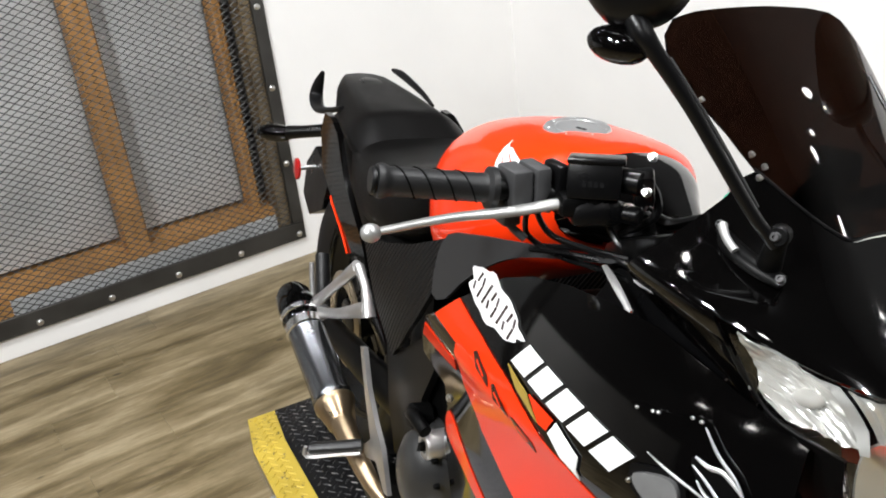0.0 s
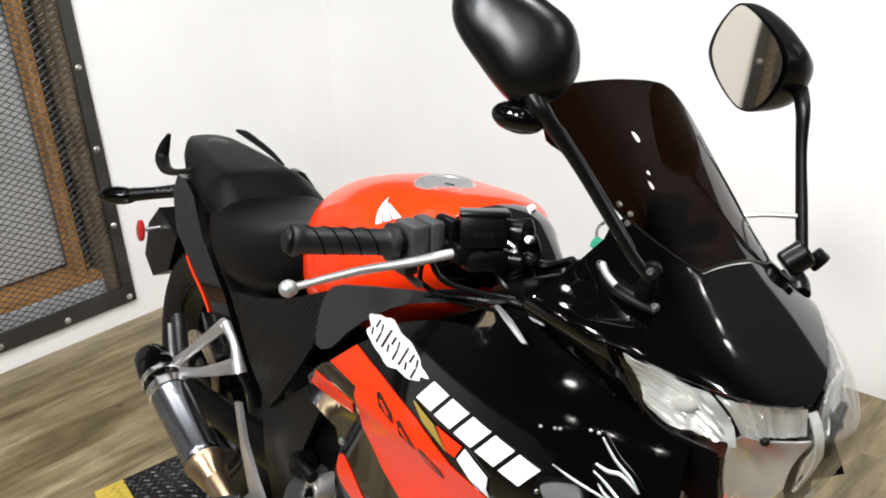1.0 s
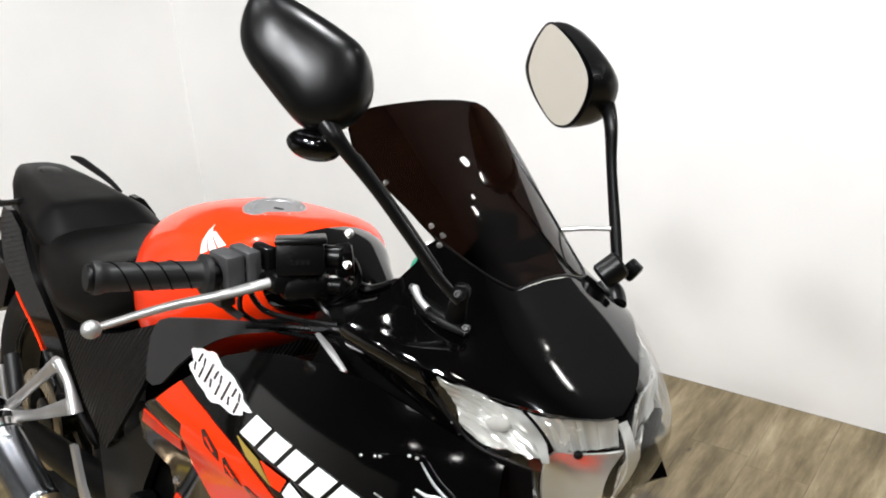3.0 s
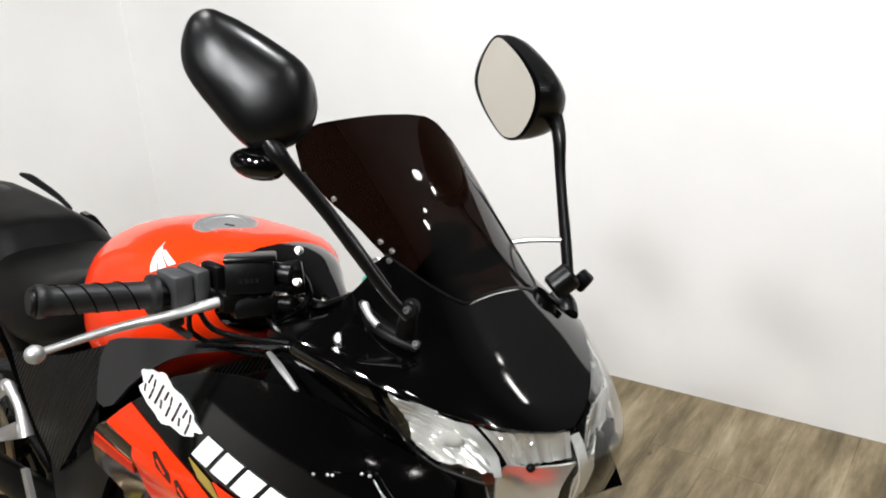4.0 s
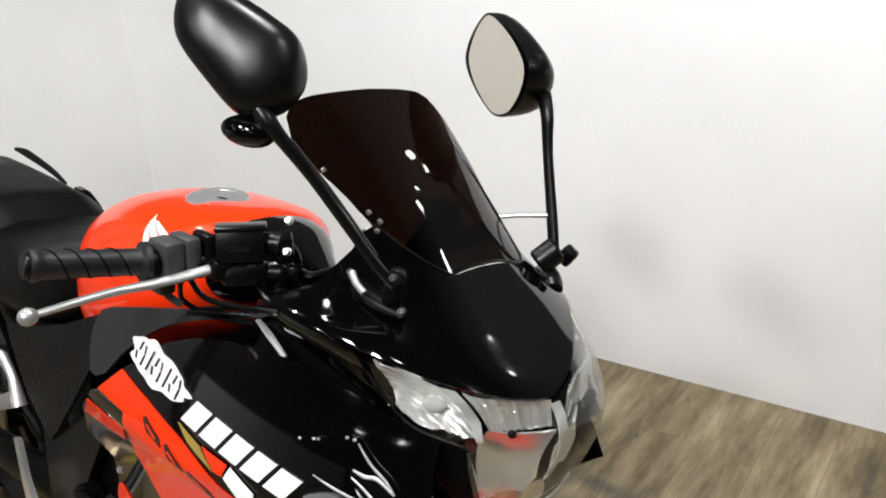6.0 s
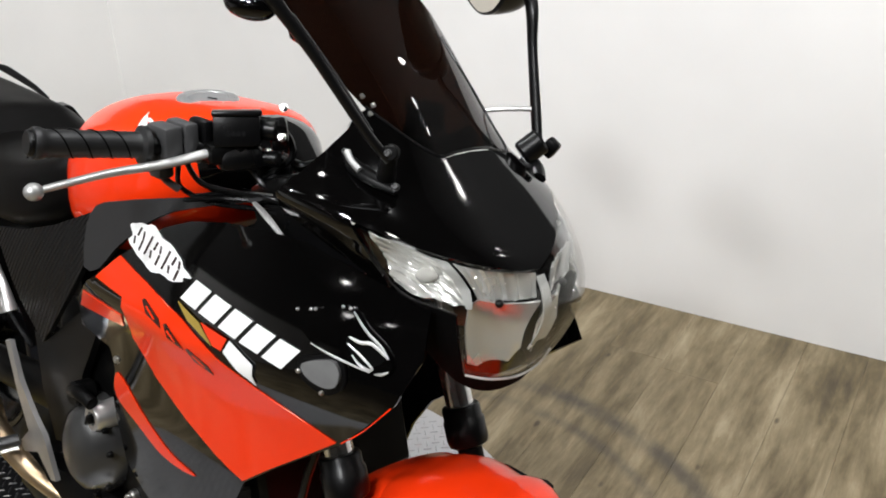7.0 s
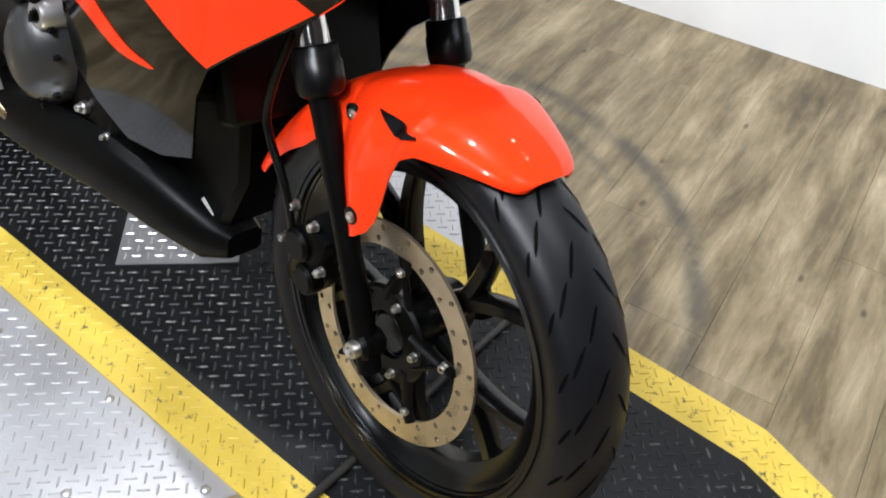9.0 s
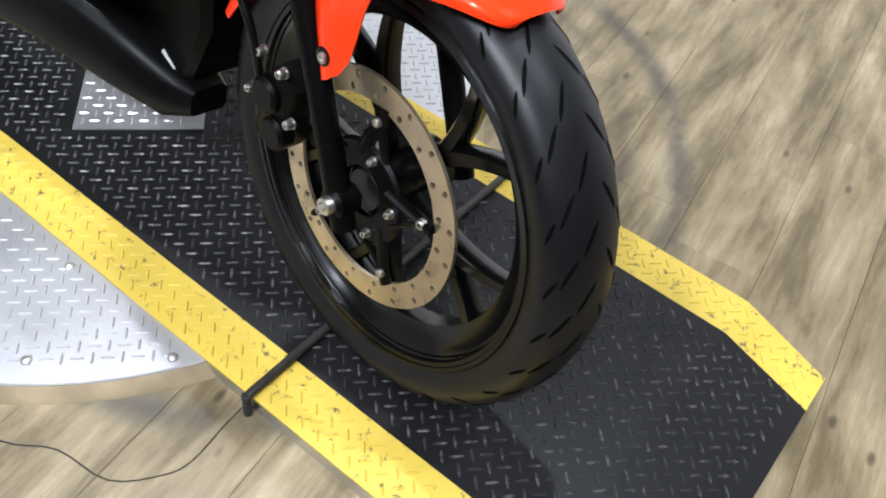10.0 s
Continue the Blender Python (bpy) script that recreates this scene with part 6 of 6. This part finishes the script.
for k in range(4):
    bp("lid_mark", box(0.0008, 0.0035, 0.005, pose(-0.302, -0.152, 0.965, 4, -8, -35) @ pose(0.0213, -0.009 + 0.0055 * k, -0.003), 0.0), GREY_PL, mc, "worn pale lettering bar")
lever = bp("brake_lever", tube([(-0.30, -0.158, 0.944), (-0.310, -0.188, 0.939), (-0.328, -0.226, 0.928), (-0.337, -0.285, 0.9225), (-0.343, -0.352, 0.912)], [0.006, 0.0072, 0.0068, 0.0058, 0.0048], 12, 6, 0.75), LEVER, label="bare metal brake lever with a ball end")
bp("lever_ball", ellipsoid((-0.343, -0.359, 0.911), (0, 1, 0), 0.0098, 0.0092), LEVER, lever)
bp("lever_perch", joined(box(0.03, 0.036, 0.022, pose(-0.305, -0.168, 0.940, 0, 0, -15), 0.006, 2), cyl((-0.293, -0.155, 0.928), (-0.293, -0.155, 0.956), 0.009, 14)), MATTE, lever)
bp("lever_pivot_bolt", bolt((-0.293, -0.155, 0.956), (0, 0, 1), 0.006, 0.004), STEEL, lever)
clutch = bp("clutch_lever", tube([(-0.30, 0.150, 0.90), (-0.312, 0.185, 0.895), (-0.330, 0.225, 0.89), (-0.336, 0.27, 0.88), (-0.343, 0.31, 0.87)], [0.009, 0.011, 0.0095, 0.008, 0.006], 12, 6, 0.75), ALU, label="bare metal clutch lever")
bp("top_yoke", turned(joined(box(0.07, 0.25, 0.022, Matrix.Translation(fork_point(0.905, 0)) @ pose(0.02, 0, 0, 0, -25, 0), 0.008, 2), cyl(fork_point(0.9, 0, 0.035), fork_point(0.935, 0, 0.035), 0.02, 18))), MATTE, label="black top yoke")
bp("lower_yoke", turned(box(0.07, 0.25, 0.03, Matrix.Translation(fork_point(0.715, 0)) @ pose(0.02, 0, 0, 0, -25, 0), 0.01, 2)), MATTE, label="black lower yoke")
for y in (-0.098, 0.095):
    bp("clip_on_clamp", turned(cyl(fork_point(0.862, y), fork_point(0.90, y), 0.030, 20)), MATTE)
ign = bp("ignition_lock", turned(cyl(fork_point(0.90, 0.0, 0.06), fork_point(0.945, 0.0, 0.06), 0.02, 20)), ALU, label="bare metal ignition lock with a green tag")
bp("key_tag", box(0.018, 0.012, 0.012, pose(-0.232, -0.045, 0.958, 10, 20, 30), 0.003, 2), GREEN, ign, "pale green key tag")
bp("key_ring", lathe([(0.010, 0.0015), (0.0125, 0.0), (0.010, -0.0015), (0.0085, 0.0)], pose(-0.232, -0.04, 0.972, 70, 10, 0), 20, True), STEEL, ign)
bp("instrument_pod", box(0.07, 0.17, 0.06, pose(-0.205, -0.02, 0.912, 0, -28, 0), 0.015, 2), SATIN, label="black instrument pod behind the screen")
for k, (a, r) in enumerate((([(-0.345, -0.19, 0.928), (-0.335, -0.175, 0.90), (-0.30, -0.15, 0.893), (-0.25, -0.135, 0.895), (-0.20, -0.12, 0.89)], 0.0032), ([(-0.298, -0.14, 0.93), (-0.28, -0.13, 0.905), (-0.24, -0.125, 0.90), (-0.2, -0.11, 0.90)], 0.0036),
                            ([(-0.34, -0.2, 0.925), (-0.36, -0.185, 0.89), (-0.33, -0.16, 0.875), (-0.27, -0.14, 0.88), (-0.22, -0.12, 0.875)], 0.003))):
    bp("cable", tube(a, r, 8, 6), SATIN, label="thin black control cable")
bp("inner_trim", tube([(-0.262, -0.155, 0.892), (-0.235, -0.16, 0.886), (-0.20, -0.165, 0.874)], [0.003, 0.0045, 0.003], 8, 4, 0.6), ALU, label="narrow bare metal trim at the cowl's edge")
bp("inner_cowl", panel([(-0.30, 0.84), (-0.27, 0.885), (-0.22, 0.895), (-0.15, 0.885), (-0.10, 0.86), (-0.14, 0.80), (-0.25, 0.80)], lambda x, z: Vector((x, -0.135, z)), 0.004, 0.02, (0, -1, 0)), SATIN, label="black inner cowl panel")

# master cylinder, hose and brackets beside the reservoir
mcyl = bp("master_cylinder", joined(cyl((-0.293, -0.135, 0.967), (-0.268, -0.120, 0.968), 0.012, 16), box(0.02, 0.02, 0.034, pose(*(-0.275, -0.115, 0.963), 10, 20, -30), 0.004, 2), cyl((-0.300, -0.140, 0.934), (-0.266, -0.120, 0.937), 0.009, 14)), SATIN, label="black brake master cylinder")
for c in ((-0.275, -0.110, 0.992), (-0.263, -0.120, 0.962), (-0.298, -0.160, 0.944), (-0.280, -0.125, 0.942)):
    bp("banjo_bolt", bolt(c, (0.5, -0.75, 0.3), 0.005, 0.006), STEEL, mcyl)
bp("brake_line", tube([(-0.282, -0.110, 0.969), (-0.274, -0.100, 0.955), (-0.272, -0.100, 0.933), (-0.295, -0.120, 0.909)], 0.0045, 8, 6), SATIN, mcyl)
bp("stay_bracket", tube([(-0.314, -0.080, 0.926), (-0.297, -0.060, 0.914), (-0.264, -0.050, 0.931)], [0.009, 0.011, 0.008], 10, 4, 0.6), MATTE, mcyl)
bp("throttle_cable", tube([(-0.353, -0.170, 0.879), (-0.305, -0.150, 0.892), (-0.260, -0.130, 0.898)], 0.003, 8, 6), SATIN, mcyl, "thin black cable")
bp("throttle_cable", tube([(-0.360, -0.180, 0.874), (-0.312, -0.160, 0.885), (-0.277, -0.140, 0.889), (-0.250, -0.130, 0.898)], 0.003, 8, 6), SATIN, mcyl, "thin black cable")

BULB = emitter("lamp_glass", (1.0, 0.98, 0.95), 45.0)
SPOT_GLASS = emitter("spot_lamp_glass", (1.0, 0.98, 0.95), 70.0)


def spot_fixture(u, v, h, aim=None):
    eye = ROOM @ Vector((u, v, h))
    fixture = thing("ceiling_spot", "small dark ceiling spotlight on a thin stem", "ceiling lamp", pose(*eye), "ceiling spotlights")
    turn = Matrix()
    if aim is not None:
        turn = (eye - ROOM @ Vector(aim)).to_track_quat("Z", "Y").to_matrix().to_4x4()
    part("can", lathe([(0.085, -0.02), (0.085, 0.12), (0.03, 0.16), (0.012, 0.2), (0, 0.2), (0, 0.15), (0.07, 0.1), (0.079, -0.02)], turn, 24), FRAME_METAL, fixture)
    top = turn @ Vector((0, 0, 0.17))
    part("stem", cyl(top, (top.x, top.y, CEIL - h), 0.008, 10), FRAME_METAL, fixture)
    return fixture, eye


for u, v, h, watts, aim in LAMPS:
    fixture, eye = spot_fixture(u, v, h, aim)
    goal = ROOM @ Vector(aim)
    at = eye + (goal - eye).normalized() * 0.03
    lamp("spot_light", at.x, at.y, at.z, goal, watts, 0.24 if v < -1 and u > -1 else 0.06)
for u, v, h in FAR_LAMPS:
    fixture, eye = spot_fixture(u, v, h)
    part("lens", lathe([(0, -0.03), (0.05, -0.028), (0.075, -0.015), (0.078, 0.0), (0, 0.0)], Matrix(), 20), BULB, fixture, "glowing lamp lens")
for u, v in OVER_LAMPS:
    fixture, eye = spot_fixture(u, v, 2.5)
    part("lens", lathe([(0, -0.024), (0.03, -0.021), (0.052, -0.012), (0.058, 0.0), (0, 0.0)], Matrix(), 20), SPOT_GLASS, fixture, "small bright lamp lens")
for u, v, h, size in BULBS:
    eye = ROOM @ Vector((u, v, h))
    fixture = thing("pendant_bulb", "bare glowing bulb on a thin cord", "pendant lamp", pose(*eye), "pendant bulbs")
    part("bulb", lathe([(0, -0.04), (0.02, -0.034), (0.032, -0.015), (0.034, 0.004), (0.026, 0.026), (0.016, 0.042), (0, 0.042)], Matrix.Scale(size, 4), 20), BULB, fixture, "glowing bulb")
    part("cord", cyl((0, 0, 0.04 * size), (0, 0, CEIL - h), 0.0015, 8), FRAME_METAL, fixture)

# ---- floor planks ----
PLANK_W, PLANK_L = 0.152, 1.22
plank_me = None
rows = int((U1 - U0) / PLANK_W) + 1
rng = random.Random(5)
for r in range(rows):
    u = U0 + (r + 0.5) * PLANK_W
    v = V0 - rng.random() * PLANK_L
    while v < V1:
        a, b = max(v, V0), min(v + PLANK_L, V1)
        if b - a > 0.004:
            if b - a > PLANK_L - 1e-3 and plank_me is not None:
                o = new("plank", plank_me)
            else:
                bm = box(PLANK_W - 0.0005, b - a - 0.0005, 0.004, bevel=0.0004)
                me = bpy.data.meshes.new("plank")
                bm.to_mesh(me)
                bm.free()
                me.materials.append(WOOD)
                if b - a > PLANK_L - 1e-3:
                    plank_me = me
                o = new("plank", me)
            o.parent = floor
            o.matrix_basis = ROOM @ Matrix.Translation((u, (a + b) / 2, FLOOR_Z - 0.002))
        v += PLANK_L
